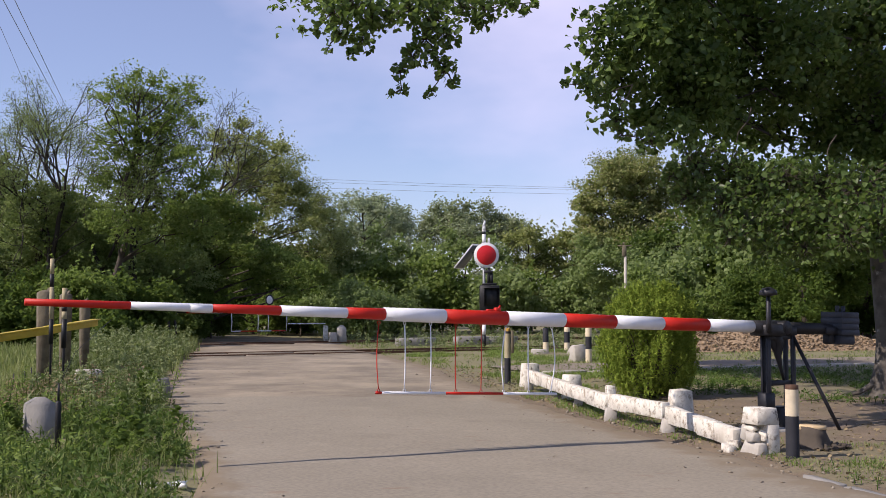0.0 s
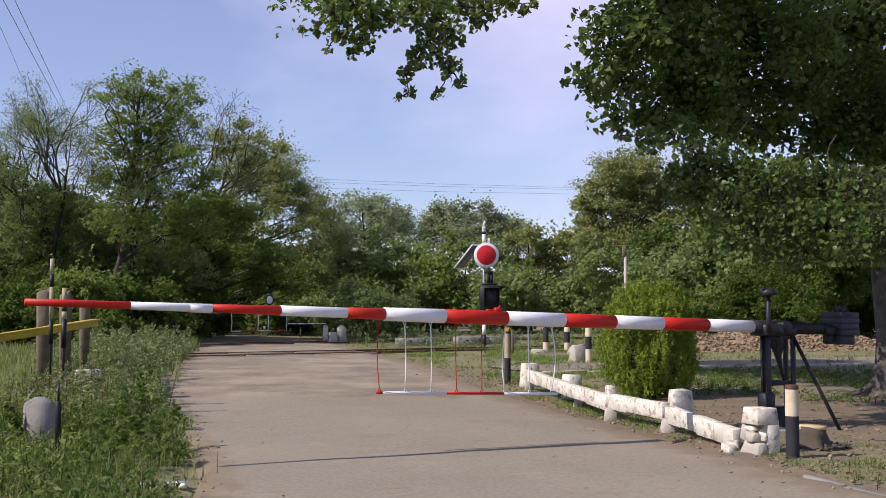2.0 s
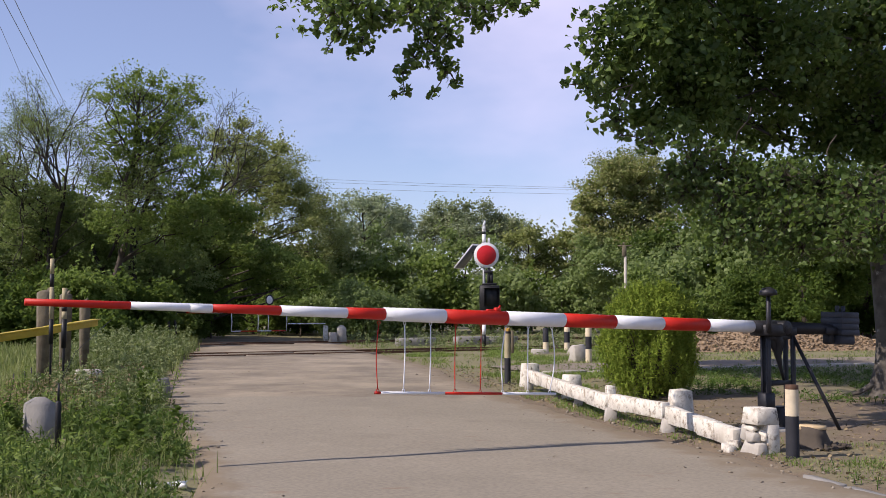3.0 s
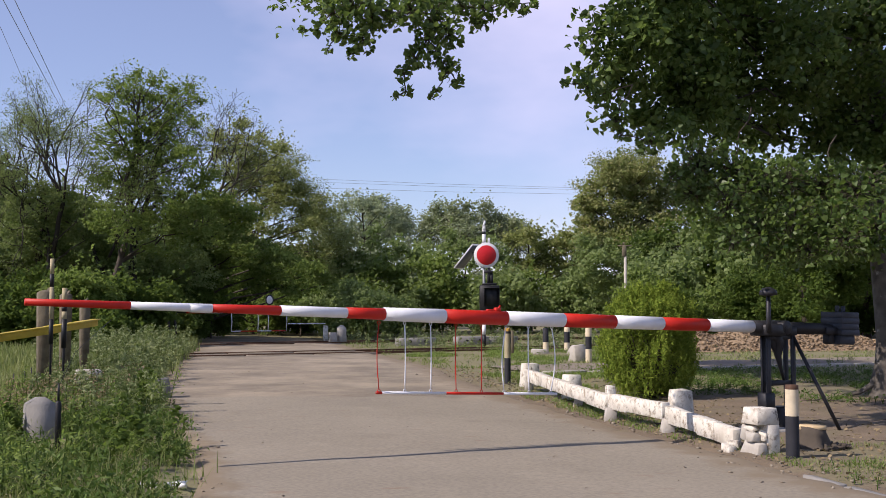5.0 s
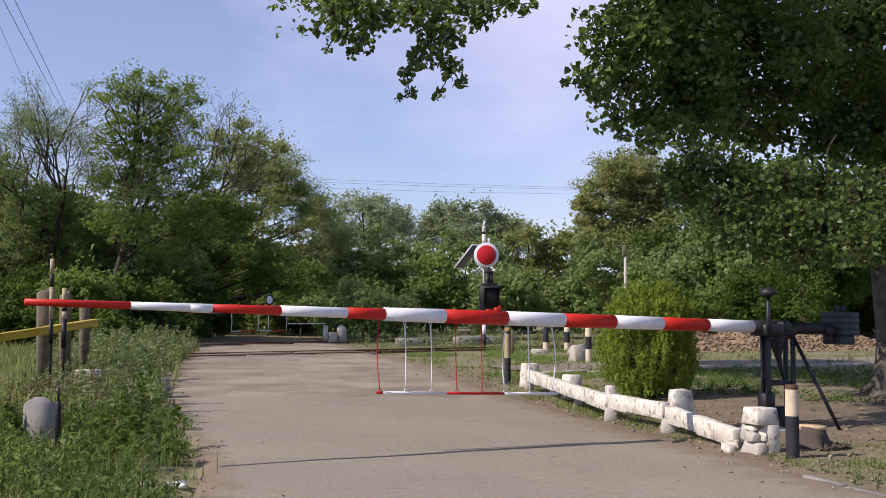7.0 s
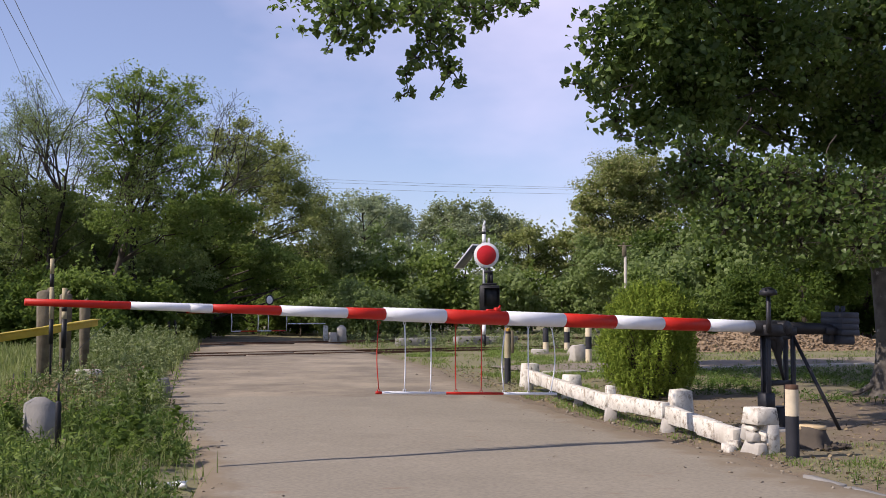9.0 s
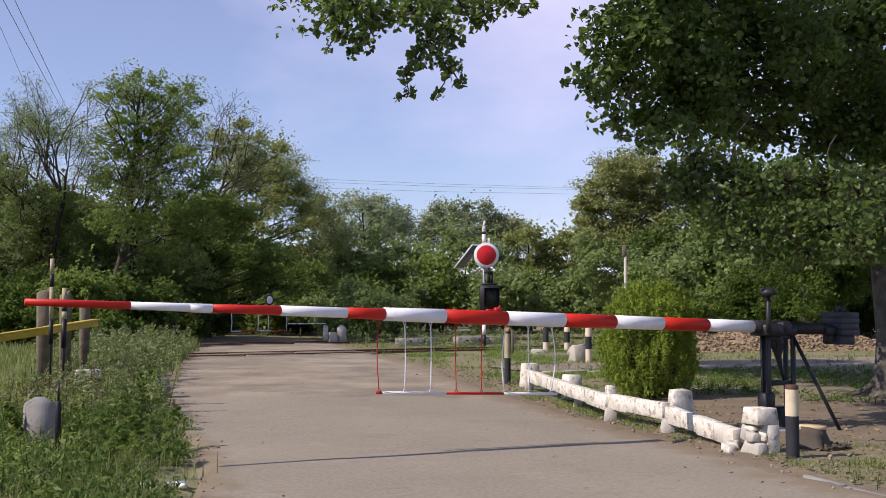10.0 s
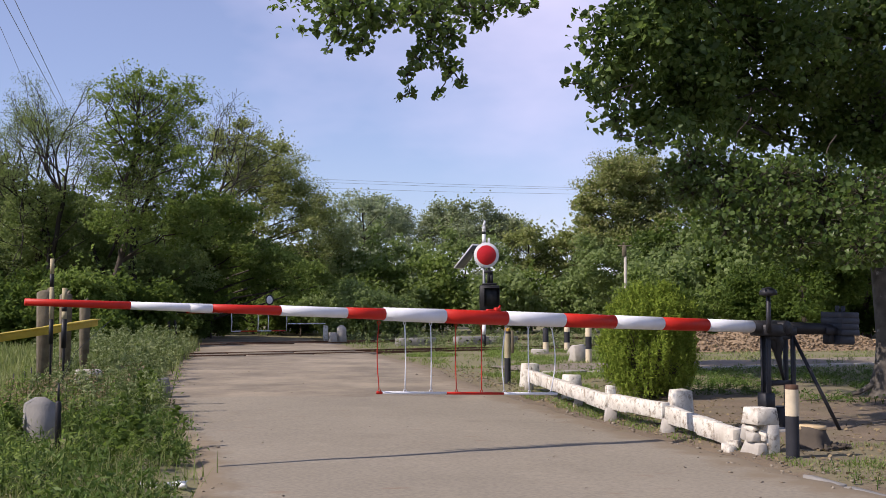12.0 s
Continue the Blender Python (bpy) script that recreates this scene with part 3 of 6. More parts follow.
# ---- the far barrier ----
def far_barrier():
    rz2 = math.degrees(math.atan2(TRACK.y, TRACK.x))
    base = Vector((-8.6, 39.3, 0.10)) - TRACK * 1.3
    root = thing("crossing_barrier", Matrix.Translation(base) @ Matrix.Rotation(radians(rz2), 4, "Z"),
                 "distant lowered crossing barrier with a small round sign", "barrier", "barriers of the crossing")
    for x in (-0.12, 0.12):
        part("leg", Geo().box((x, 0, 0.48), (0.09, 0.12, 1.2), 0.01), M_STEEL, root)
    part("bearing", Geo().disc((0, 0, 1.1), (0, 1, 0), 0.13, 0.3), M_STEEL, root)
    boom = part("boom", Geo().tube([(-1.0, 0, 1.1), (6.5, 0, 1.08)], [0.07, 0.05], 12), M_STEEL, root, smooth=True)
    cuts = [0.5, 1.2, 1.9, 2.6, 3.3, 4.0, 4.7, 5.4, 6.1, 6.5]
    for i in range(9):
        r0 = 0.075 - 0.003 * i
        part("stripe", Geo().tube([(cuts[i], 0, 1.095), (cuts[i + 1], 0, 1.095)], [r0, r0 - 0.003], 14), M_RED if i % 2 == 0 else M_WHITE, boom, smooth=True)
    part("counterweight", Geo().box((-1.2, 0, 1.08), (0.4, 0.35, 0.4), 0.02), M_STEEL, boom)
    dsc = part("sign_plate", Geo().disc((3.64, -0.09, 1.52), (0.35, -1, 0), 0.20, 0.02), M_CHAR, root, "small round sign, white in a dark ring")
    part("sign_face", Geo().disc((3.635, -0.105, 1.52), (0.35, -1, 0), 0.145, 0.01, bevel=0.003), M_WHITE, dsc)
    part("sign_post", Geo().tube([(3.64, -0.05, 1.1), (3.64, -0.05, 1.4)], 0.02, 8), M_STEEL, root)
    for d0, d1, m in ((2.2, 2.55, M_WHITE), (2.55, 3.2, M_RED), (3.2, 3.75, M_WHITE), (3.75, 4.35, M_RED)):
        part("screen_bar", Geo().tube([(d0, 0, 0.36), (d1, 0, 0.36)], 0.022, 6), m, root)
    for d0, d1, z, r in ((4.42, 5.95, 0.62, 0.022), (5.25, 5.75, 0.95, 0.035)):
        part("screen_bar", Geo().tube([(d0, 0, z), (d1, 0, z)], r, 6), M_WHITE, root)
    for d, z in ((4.5, 0.62), (5.3, 0.95), (5.7, 0.95), (5.9, 0.62)):
        part("hanger_rod", Geo().tube([(d, 0, 1.05), (d, 0, z)], 0.010, 6), M_STEEL, root)
    for d in (2.2, 3.22, 3.62, 4.35):
        part("hanger_rod", Geo().tube([(d, 0, 1.03), (d + 0.02, 0, 0.7), (d, 0, 0.36)], 0.018, 6), M_WHITE, root)


far_barrier()


# ---- signal with red disc ----
def disc_signal():
    x, y = 1.45, 36.6
    root = thing("disc_signal", Matrix.Translation((x, y, 0)), "round red and white signal disc with solar panel on a pole", "railway signal")
    part("pole", Geo().tube([(-0.05, 0.06, 0), (-0.05, 0.06, 4.0)], [0.06, 0.045], 12), M_GALV, root)
    for z0, z1, m in ((0.0, 0.42, M_BLACK), (0.42, 0.75, M_WHITE), (0.75, 1.1, M_BLACK), (1.1, 1.3, M_WHITE), (3.5, 3.84, M_WHITE), (3.84, 3.93, M_BLACK), (3.93, 4.0, M_WHITE)):
        part("band", Geo().tube([(-0.05, 0.06, z0), (-0.05, 0.06, z1)], 0.066, 14), m, root)
    plate = part("disc", Geo().disc((0.03, -0.06, 3.12), (0.12, -1, 0), 0.43, 0.035, 40), M_WHITE, root, "white disc plate")
    part("disc_centre", Geo().disc((0.03, -0.085, 3.12), (0.12, -1, 0), 0.335, 0.012, 36, 0.003), M_REFL, plate, "red painted disc centre")
    box = part("lamp_box", Geo().box((0.13, 0, 1.66), (0.66, 0.5, 0.86), 0.03).box((0.13, 0, 2.13), (0.5, 0.4, 0.06), 0.015), M_BLACK, root, "black signal lamp box")
    part("lamp_window", Geo().box((0.2, -0.26, 1.68), (0.42, 0.03, 0.6), 0.01), M_LENS, box)
    part("hood", Geo().box((0.2, -0.33, 2.0), (0.5, 0.2, 0.03), 0.008).box((-0.06, -0.3, 1.7), (0.02, 0.14, 0.6), 0.006).box((0.45, -0.3, 1.7), (0.02, 0.14, 0.6), 0.006), M_BLACK, box)
    part("bracket", Geo().tube([(0.1, 0, 2.1), (0.12, 0, 2.7)], 0.05, 10).tube([(0.2, 0.02, 2.12), (0.2, 0.02, 2.5)], 0.06, 10).box((0.1, 0, 2.55), (0.3, 0.16, 0.1), 0.02), M_STEEL, root)
    m = Matrix.Translation((-0.60, 0.32, 3.09)) @ Matrix.Rotation(radians(-32), 4, "Z") @ Matrix.Rotation(radians(-47), 4, "Y")
    pv = part("solar_panel", Geo().box((0, 0, 0), (1.10, 0.62, 0.035), 0.006), M_WHITE, root, "tilted solar panel in a light frame", m)
    part("cells", Geo().box((0, 0, 0.02), (1.02, 0.54, 0.008), 0.002).box((0, 0, -0.02), (1.02, 0.54, 0.008), 0.002), M_PV, pv)
    part("panel_arm", Geo().tube([(-0.05, 0.06, 3.3), (-0.45, 0.05, 3.2)], 0.025, 8), M_STEEL, root)
    part("camera_head", Geo().box((-0.05, 0.03, 4.05), (0.10, 0.16, 0.12), 0.02).tube([(-0.06, 0, 4.1), (-0.02, 0, 4.3)], [0.05, 0.03], 8).box((0.12, 0.0, 3.62), (0.08, 0.08, 0.18), 0.01), M_WHITE, root)


disc_signal()


# ---- concrete guard rail ----
def guard_rail():
    root = thing("guard_rail", Matrix.Translation((0, 0, 0)), "whitewashed broken concrete guard rail along the road edge", "guard rail")
    J = [(1.40, 18.0), (2.12, 13.7), (2.60, 12.5), (2.98, 10.9)]
    seg = [(0, 1, 0.16, 0.12), (1, 2, 0.15, 0.14), (2, 3, 0.12, 0.02)]
    for a, b, za, zb in seg:
        p, q = Vector((*J[a], g(*J[a]) + za + 0.09)), Vector((*J[b], g(*J[b]) + zb + 0.09))
        d = q - p
        p, q = p + d.normalized() * 0.035, q - d.normalized() * 0.035
        d = q - p
        geo = Geo()
        n = (5, 3, 4)[a]
        for k in range(n):
            u0, u1 = k / n, (k + 1) / n
            c = p + d * (u0 + u1) / 2
            m = d.to_track_quat("X", "Z").to_matrix().to_4x4()
            geo.box(c, (d.length / n + (0.02 if a < 2 and k < n - 1 else -0.006), 0.11 - 0.008 * (k % 2), 0.19 - 0.010 * (k % 2)), 0.004, m=m, jitter=0.016)
        part("beam", geo, M_LIME, root)
    turn = Matrix.Rotation(radians(21), 4, "Z")
    for x, y, w, h, dd in ((2.87, 13.05, 0.28, 0.44, 0.26), (2.20, 14.2, 0.12, 0.40, 0.14), (1.98, 16.55, 0.28, 0.37, 0.26), (1.50, 18.6, 0.30, 0.40, 0.26)):
        part("post", Geo().box((x, y, g(x, y) + h / 2 - 0.02), (w, dd, h + 0.04), 0.008, 0.78, jitter=0.03, m=turn), M_LIME, root)
    for dx, dy, dz in ((-0.05, 0.05, 0.05), (-0.12, -0.03, 0.02)):
        part("broken_piece", Geo().box((2.98 + dx, 10.86 + dy, g(3, 10.8) + dz), (0.12, 0.11, 0.08), 0.005, 0.9, jitter=0.03, m=Matrix.Rotation(dx * 9, 4, "Z")), M_LIME, root)
    # the end post: a tapered block whose road-side corner has broken out
    end = Matrix.Translation((3.12, 10.64, g(3.12, 10.64))) @ turn @ Matrix.Scale(0.9, 4)

    def chunk(lo, hi, taper=1.0, jitter=0.015):
        c, size = [(p + q) / 2 for p, q in zip(lo, hi)], [q - p for p, q in zip(lo, hi)]
        geo = Geo().box(c, size, 0.010, taper, jitter=jitter)
        geo.v = [np.array([tuple(end @ Vector(p)) for p in blk]) for blk in geo.v]
        return geo

    part("post", chunk((-0.015, -0.15, -0.06), (0.150, 0.15, 0.325), 0.97, 0.0), M_LIME, root)
    part("post", chunk((-0.145, -0.146, 0.32), (0.146, 0.146, 0.50), 0.90, 0.008), M_LIME, root)
    for lo, hi, m in (((-0.165, -0.15, -0.05), (-0.025, 0.14, 0.13), M_STONE), ((-0.155, -0.10, 0.135), (-0.06, 0.06, 0.235), M_STONE),
                      ((-0.06, -0.145, 0.15), (-0.022, 0.0, 0.27), M_LIME), ((-0.13, -0.05, 0.24), (-0.05, 0.10, 0.305), M_LIME),
                      ((-0.15, 0.08, 0.13), (-0.03, 0.14, 0.31), M_STONE)):
        part("broken_piece", chunk(lo, hi, 0.9, 0.05), m, root)
    for x, y, s in ((2.10, 13.62, 0.14), (2.57, 12.42, 0.16), (1.95, 15.6, 0.13), (1.42, 17.9, 0.14)):
        part("foot", Geo().box((x, y, g(x, y) + 0.06), (s, s, 0.18), 0.008, 0.86, jitter=0.05), M_STONE, root)


guard_rail()


def bollard(x, y, h, r, bands, label, lean=0):
    root = thing("bollard", pose(x, y, g(x, y), 0, lean, 0), label, "bollard", "bollards of the crossing")
    z = 0
    for frac, m in bands:
        z1 = z + h * frac
        b = 0.008
        part("band", Geo().tube([(0, 0, z - (0.05 if z == 0 else 0)), (0, 0, z + 0.001), (0, 0, z1 - b), (0, 0, z1)], [r * 1.02, r * 1.02, r, r * (0.9 if z1 > h - 0.01 else 1.0)], 18), m, root, smooth=False)
        z = z1
    return root


bollard(3.31, 10.25, 0.70, 0.062, ((0.58, M_CHAR), (0.36, M_CREAM), (0.06, M_RUST)), "black and cream painted post with a chipped rusty top")
capped = bollard(1.15, 19.2, 0.99, 0.055, ((0.46, M_CHAR), (0.44, M_STRAW), (0.04, M_CHAR), (0.06, M_ORANGE)), "black and faded cream post with an ochre cap")
part("side_plank", Geo().box((0.085, 0.0, 0.74), (0.055, 0.07, 0.40), 0.006, jitter=0.01), M_WOODOLD, capped, "dark brown plank nailed to the post")
bollard(3.07, 32.2, 0.72, 0.085, ((0.42, M_CREAM), (0.58, M_CHAR)), "short black and cream painted bollard")
bollard(3.80, 33.0, 0.78, 0.085, ((0.34, M_CREAM), (0.42, M_CHAR), (0.24, M_CREAM)), "cream bollard with a black band")
bollard(3.54, 26.2, 0.90, 0.075, ((0.36, M_CREAM), (0.34, M_CHAR), (0.30, M_CREAM)), "cream bollard with a black band")


# ---- foliage ----
def lobe_points(lobes, clumps, per, clump_r, hollow=0.35, flat=0.5):
    """Leaf places: clumps scattered through round masses, thicker towards their skin, each a flattened spray of leaves."""
    out, twigs = [], []
    for x, y, z, r in lobes:
        n = max(4, int(clumps * r * r))
        d = rng.normal(size=(n, 3))
        d /= np.linalg.norm(d, axis=1)[:, None]
        rad = r * (hollow + (1.0 - hollow) * rng.random(n) ** 0.6) * (0.8 + 0.4 * rng.random(n))
        c = np.array([x, y, z]) + d * rad[:, None] * np.array([1, 1, 0.92])
        twigs.append(c)
        k = clump_r * (0.6 + 0.8 * rng.random((n, 1, 1)))
        h = np.arctan2(d[:, 1], d[:, 0]) + rng.normal(size=n) * 0.5
        u = np.stack([np.cos(h), np.sin(h), 0.35 * d[:, 2] + rng.normal(size=n) * 0.25], 1)[:, None, :]
        w = np.stack([-np.sin(h), np.cos(h), rng.normal(size=n) * 0.25], 1)[:, None, :]
        p = np.clip(rng.normal(size=(n, per, 3)) * 0.5, -0.85, 0.85)
        p = u * (p[:, :, :1] * 1.8) + w * (p[:, :, 1:2] * 0.7) + np.array([0, 0, 1.0]) * (p[:, :, 2:] * flat - 0.12 * p[:, :, :1] ** 2)
        out.append((c[:, None, :] + p * k).reshape(-1, 3))
    return np.concatenate(out), twigs


def limb(geo, a, b, r0, r1, bend=0.12, n=5, sides=6):
    a, b = Vector(a), Vector(b)
    L = (b - a).length
    pts, rad = [], []
    for k in range(n + 1):
        u = k / n
        w = bend * L * math.sin(math.pi * u)
        pts.append(a.lerp(b, u) + Vector((w * (rng.random() - 0.5), w * (rng.random() - 0.5), w * 0.5 * (rng.random() - 0.2))))
        rad.append(r0 + (r1 - r0) * u)
    geo.tube(pts, rad, sides, caps=False)
    return pts


def tufted(lobes, tuft, cover, leaf, shoots, low, rise=0.25):
    """Leaf places for a crown: each round mass is broken into tufts on its skin, flat-bellied and domed, with shoots on top."""
    leaves, ends = [], []
    for x, y, z, r in lobes:
        n = int(5.0 * (r / tuft) ** 2) + 4
        d = rng.normal(size=(n, 3))
        d[:, 2] += 0.25
        d /= np.linalg.norm(d, axis=1)[:, None]
        c = np.array([x, y, z]) + d * (r * (0.45 + 0.62 * rng.random(n) ** 0.5))[:, None]
        s = tuft * (0.5 + 0.8 * rng.random(n))
        ok = c[:, 2] > low
        c, s, d = c[ok], s[ok], d[ok]
        ends.append(c)
        for cc, ss, dd in zip(c, s, d):
            m = max(6, int(cover * 7.0 * ss * ss / (leaf * leaf)))
            h = math.atan2(dd[1], dd[0]) + rng.normal() * 0.6
            p = rng.normal(size=(m, 3))
            p *= (rng.random(m) ** 0.45 / np.linalg.norm(p, axis=1))[:, None]
            p[:, 2] = np.where(p[:, 2] < 0, p[:, 2] * 0.35, p[:, 2] * 0.75)
            p[:, 0] *= 1.35
            p[:, 2] -= 0.22 * p[:, 0] ** 2 - 0.25 * dd[2] * p[:, 0]
            p[:, :2] = p[:, :1] * np.array([[math.cos(h), math.sin(h)]]) + p[:, 1:2] * np.array([[-math.sin(h), math.cos(h)]])
            leaves.append(cc + p * ss)
            if dd[2] > -0.2 and rng.random() < shoots:
                k = max(5, m // 5)
                u = rng.random((k, 1))
                tip = (dd + np.array([0, 0, rise]) + rng.normal(size=3) * 0.25) * ss * (1.3 + 0.9 * rng.random())
                leaves.append(cc + tip * u + rng.normal(size=(k, 3)) * ss * np.array([0.2, 0.2, 0.12]) * (1.15 - u))
    return np.concatenate(leaves), ends


def tree(name, label, base, top, r_base, lobes, leaf_mat, bark, tuft=0.45, cover=0.9, leaf=0.10, shoots=0.3,
         twig_part=0.14, group="wood", min_z=0.05, twig_r=0.006, category="tree", rise=0.25):
    bx, by = base
    bz = g(bx, by)
    root = thing(name, Matrix.Translation((bx, by, bz)), label, category, group)
    o = np.array([bx, by, bz])
    wood = Geo()
    t = Vector(top) - Vector((bx, by, bz))
    stem = limb(wood, (0, 0, -0.15), t, r_base, r_base * 0.18, 0.05, 8, 8)
    pts, ends = tufted(lobes, tuft, cover, leaf, shoots, bz + min_z, rise)
    for (x, y, z, r), tw in zip(lobes, ends):
        c = Vector((x - bx, y - by, z - bz))
        u = min(0.92, max(0.12, (c.z - 0.35 * (c.xy - t.xy).length) / max(t.z, 0.1) - 0.08))
        k = u * 8
        a = stem[int(k)].lerp(stem[min(8, int(k) + 1)], k - int(k))
        limb(wood, a, c, r_base * (0.42 - 0.25 * u), r_base * 0.10, 0.14, 5, 5)
        for q in tw[: int(len(tw) * twig_part)]:
            limb(wood, c + Vector((rng.random(3) - 0.5) * r * 0.5), q - o, r_base * 0.07 + twig_r, twig_r, 0.2, 2, 3)
    part("trunk", wood, bark, root)
    keep = pts[pts[:, 2] > bz + min_z]
    part("crown", Geo().leaves(keep - o, leaf, "kite", 0.2), leaf_mat, root)["kind"] = "stuff"
    return root


SWAYING = []


def bare_tree(name, label, base, first, r_base, seed, leaf_mat, leafy, per=9, leaf=0.055, spread=0.16, lean=(0, 0), shrink=0.62):
    """A forking tree with most of its twigs showing and a thin haze of young leaf."""
    q = np.random.default_rng(seed)
    bx, by = base
    root = thing(name, Matrix.Translation((bx, by, g(bx, by))), label, "tree", "wood")
    wood, tips = Geo(), []

    def grow(p, d, length, r, level):
        pts, rad = [p], [r]
        for k in range(4):
            d = (d + Vector(q.normal(size=3)) * 0.16 + Vector((0, 0, 0.05))).normalized()
            p = p + d * (length / 4)
            pts.append(p)
            rad.append(r * (1 - 0.05 * (k + 1)))
        wood.tube(pts, rad, 7 if level < 2 else 4, caps=False)
        if level >= 3:
            tips.extend((np.array(pts[2]), np.array(pts[4])))
        if level == 6:
            return
        for k in range(2 if level < 1 else (3 if level < 5 else 2)):
            side = Vector(q.normal(size=3))
            side = (side - d * side.dot(d)).normalized()
            e = (d + side * (0.45 + 0.35 * q.random())).normalized()
            grow(p if k < 2 else pts[3], e, length * (shrink + 0.16 * q.random()), max(0.007, rad[-1] * (0.66 if k else 0.8)), level + 1)

    grow(Vector((0, 0, -0.1)), Vector((*lean, 1)).normalized(), first, r_base, 0)
    part("trunk", wood, M_BARKB, root)
    t = np.array(tips)
    t = t[q.random(len(t)) < leafy]
    lp = (t[:, None, :] + np.clip(q.normal(size=(len(t), per, 3)), -1.7, 1.7) * spread * np.array([1.25, 1.25, 0.38])).reshape(-1, 3)
    crown = part("crown", Geo().leaves(lp, leaf, "kite", 1.0), leaf_mat, root)
    crown["kind"] = "stuff"
    SWAYING.append(crown)
    return root


def spread_lobes(centre, r, n, small, seed, flat=1.0):
    """n masses of about the given size over an ellipsoid round centre."""
    q = np.random.default_rng(seed)
    out = []
    for _ in range(n):
        d = q.normal(size=3)
        d /= np.linalg.norm(d)
        k = q.random() ** 0.5
        out.append((centre[0] + d[0] * r[0] * k, centre[1] + d[1] * r[1] * k, centre[2] + d[2] * r[2] * k * flat, small * (0.7 + 0.6 * q.random())))
    return out


# left wood
bare_tree("locust_tree", "tall locust tree in fresh green leaf", (-11.3, 40.0), 3.58, 0.18, 59, L_LOCUST, 0.6, 9, 0.09, 0.20, (0.0, 0.0), 0.64)
bare_tree("locust_tree", "half-bare locust tree with thin pale leaf", (-14.2, 41.0), 3.3, 0.15, 83, L_PALE, 0.85, 15, 0.055, 0.18)
bare_tree("locust_tree", "half-bare locust tree with crooked dark limbs", (-16.2, 41.5), 3.2, 0.13, 24, L_PALE, 0.75, 14, 0.055, 0.18)
bare_tree("locust_tree", "half-bare locust tree with thin pale leaf", (-13.0, 42.0), 3.1, 0.11, 17, L_PALE, 0.85, 16, 0.055, 0.18)
bare_tree("locust_tree", "spring-green locust with feathery crown", (-13.4, 52.5), 4.0, 0.16, 68, L_SPRING, 1.0, 30, 0.085, 0.26, (0.2, 0.0), 0.63)
bare_tree("locust_tree", "bare-topped locust with curling twigs", (-11.4, 44.5), 3.7, 0.12, 57, L_PALE, 0.3)
tree("locust_tree", "tall leafy locust in fresh green leaf", (-11.9, 38.6), (-10.92, 38.5, 9.33), 0.15,
     [(-10.86, 37.6, 9.38, 0.30), (-11.81, 38.3, 9.37, 0.26), (-10.64, 39.0, 9.61, 0.27), (-9.58, 37.8, 8.90, 0.28), (-9.28, 38.5, 9.29, 0.18), (-9.06, 39.2, 8.96, 0.19), (-12.10, 38.0, 8.78, 0.22), (-11.52, 38.7, 8.72, 0.41), (-10.82, 39.4, 8.89, 0.41), (-9.61, 38.1, 8.15, 0.36), (-9.12, 38.9, 7.93, 0.29), (-11.63, 37.6, 7.80, 0.40), (-10.97, 38.3, 7.76, 0.48), (-10.25, 39.0, 7.68, 0.49), (-11.88, 37.8, 6.84, 0.52), (-11.10, 38.5, 6.78, 0.69), (-10.27, 39.2, 6.71, 0.70), (-9.07, 38.0, 6.62, 0.44), (-12.17, 38.7, 5.66, 0.69), (-11.15, 39.4, 5.48, 0.91), (-9.47, 38.1, 5.24, 0.80), (-8.63, 38.9, 5.89, 0.49), (-11.45, 37.6, 4.10, 0.83), (-10.06, 38.3, 3.95, 0.93), (-8.91, 39.0, 4.35, 0.70)],
     L_LOCUST, M_BARKD, 0.27, 0.70, 0.09, 1.0, rise=0.1)
tree("locust_tree", "pale lime-leaved locust under the bare crowns", (-14.5, 40.0), (-14.92, 40.0, 5.43), 0.12,
     [(-14.58, 39.1, 5.34, 0.62), (-15.69, 39.8, 4.95, 0.59), (-14.27, 40.5, 5.38, 0.60), (-13.10, 39.3, 4.78, 0.50), (-15.23, 40.0, 4.17, 0.63), (-14.44, 40.7, 4.33, 0.64), (-15.90, 39.5, 4.03, 0.62), (-13.40, 40.2, 3.87, 0.55)],
     L_PALE, M_BARKD, 0.34, 0.8, 0.09, 0.5)
tree("locust_tree", "spreading yellow-green locust with thin upper twigs", (-12.6, 50.5), (-9.57, 50.0, 9.56), 0.17,
     [(-9.40, 49.1, 9.41, 0.52), (-10.38, 49.8, 9.17, 0.47), (-8.83, 50.5, 9.01, 0.58), (-7.62, 49.3, 8.41, 0.47), (-10.05, 50.0, 8.14, 0.84), (-8.91, 50.7, 7.76, 0.91), (-7.39, 49.5, 7.39, 0.62), (-6.76, 50.2, 6.74, 0.42), (-9.75, 50.9, 6.55, 1.02), (-7.94, 49.6, 6.11, 0.94), (-6.73, 50.4, 5.65, 0.58), (-5.89, 49.1, 5.08, 0.36), (-8.75, 49.8, 4.74, 0.94), (-7.28, 50.5, 4.44, 0.80), (-5.81, 49.3, 4.00, 0.47), (-5.42, 50.0, 3.20, 0.32)],
     L_SPRING, M_BARKD, 0.38, 0.9, 0.11, 0.9)
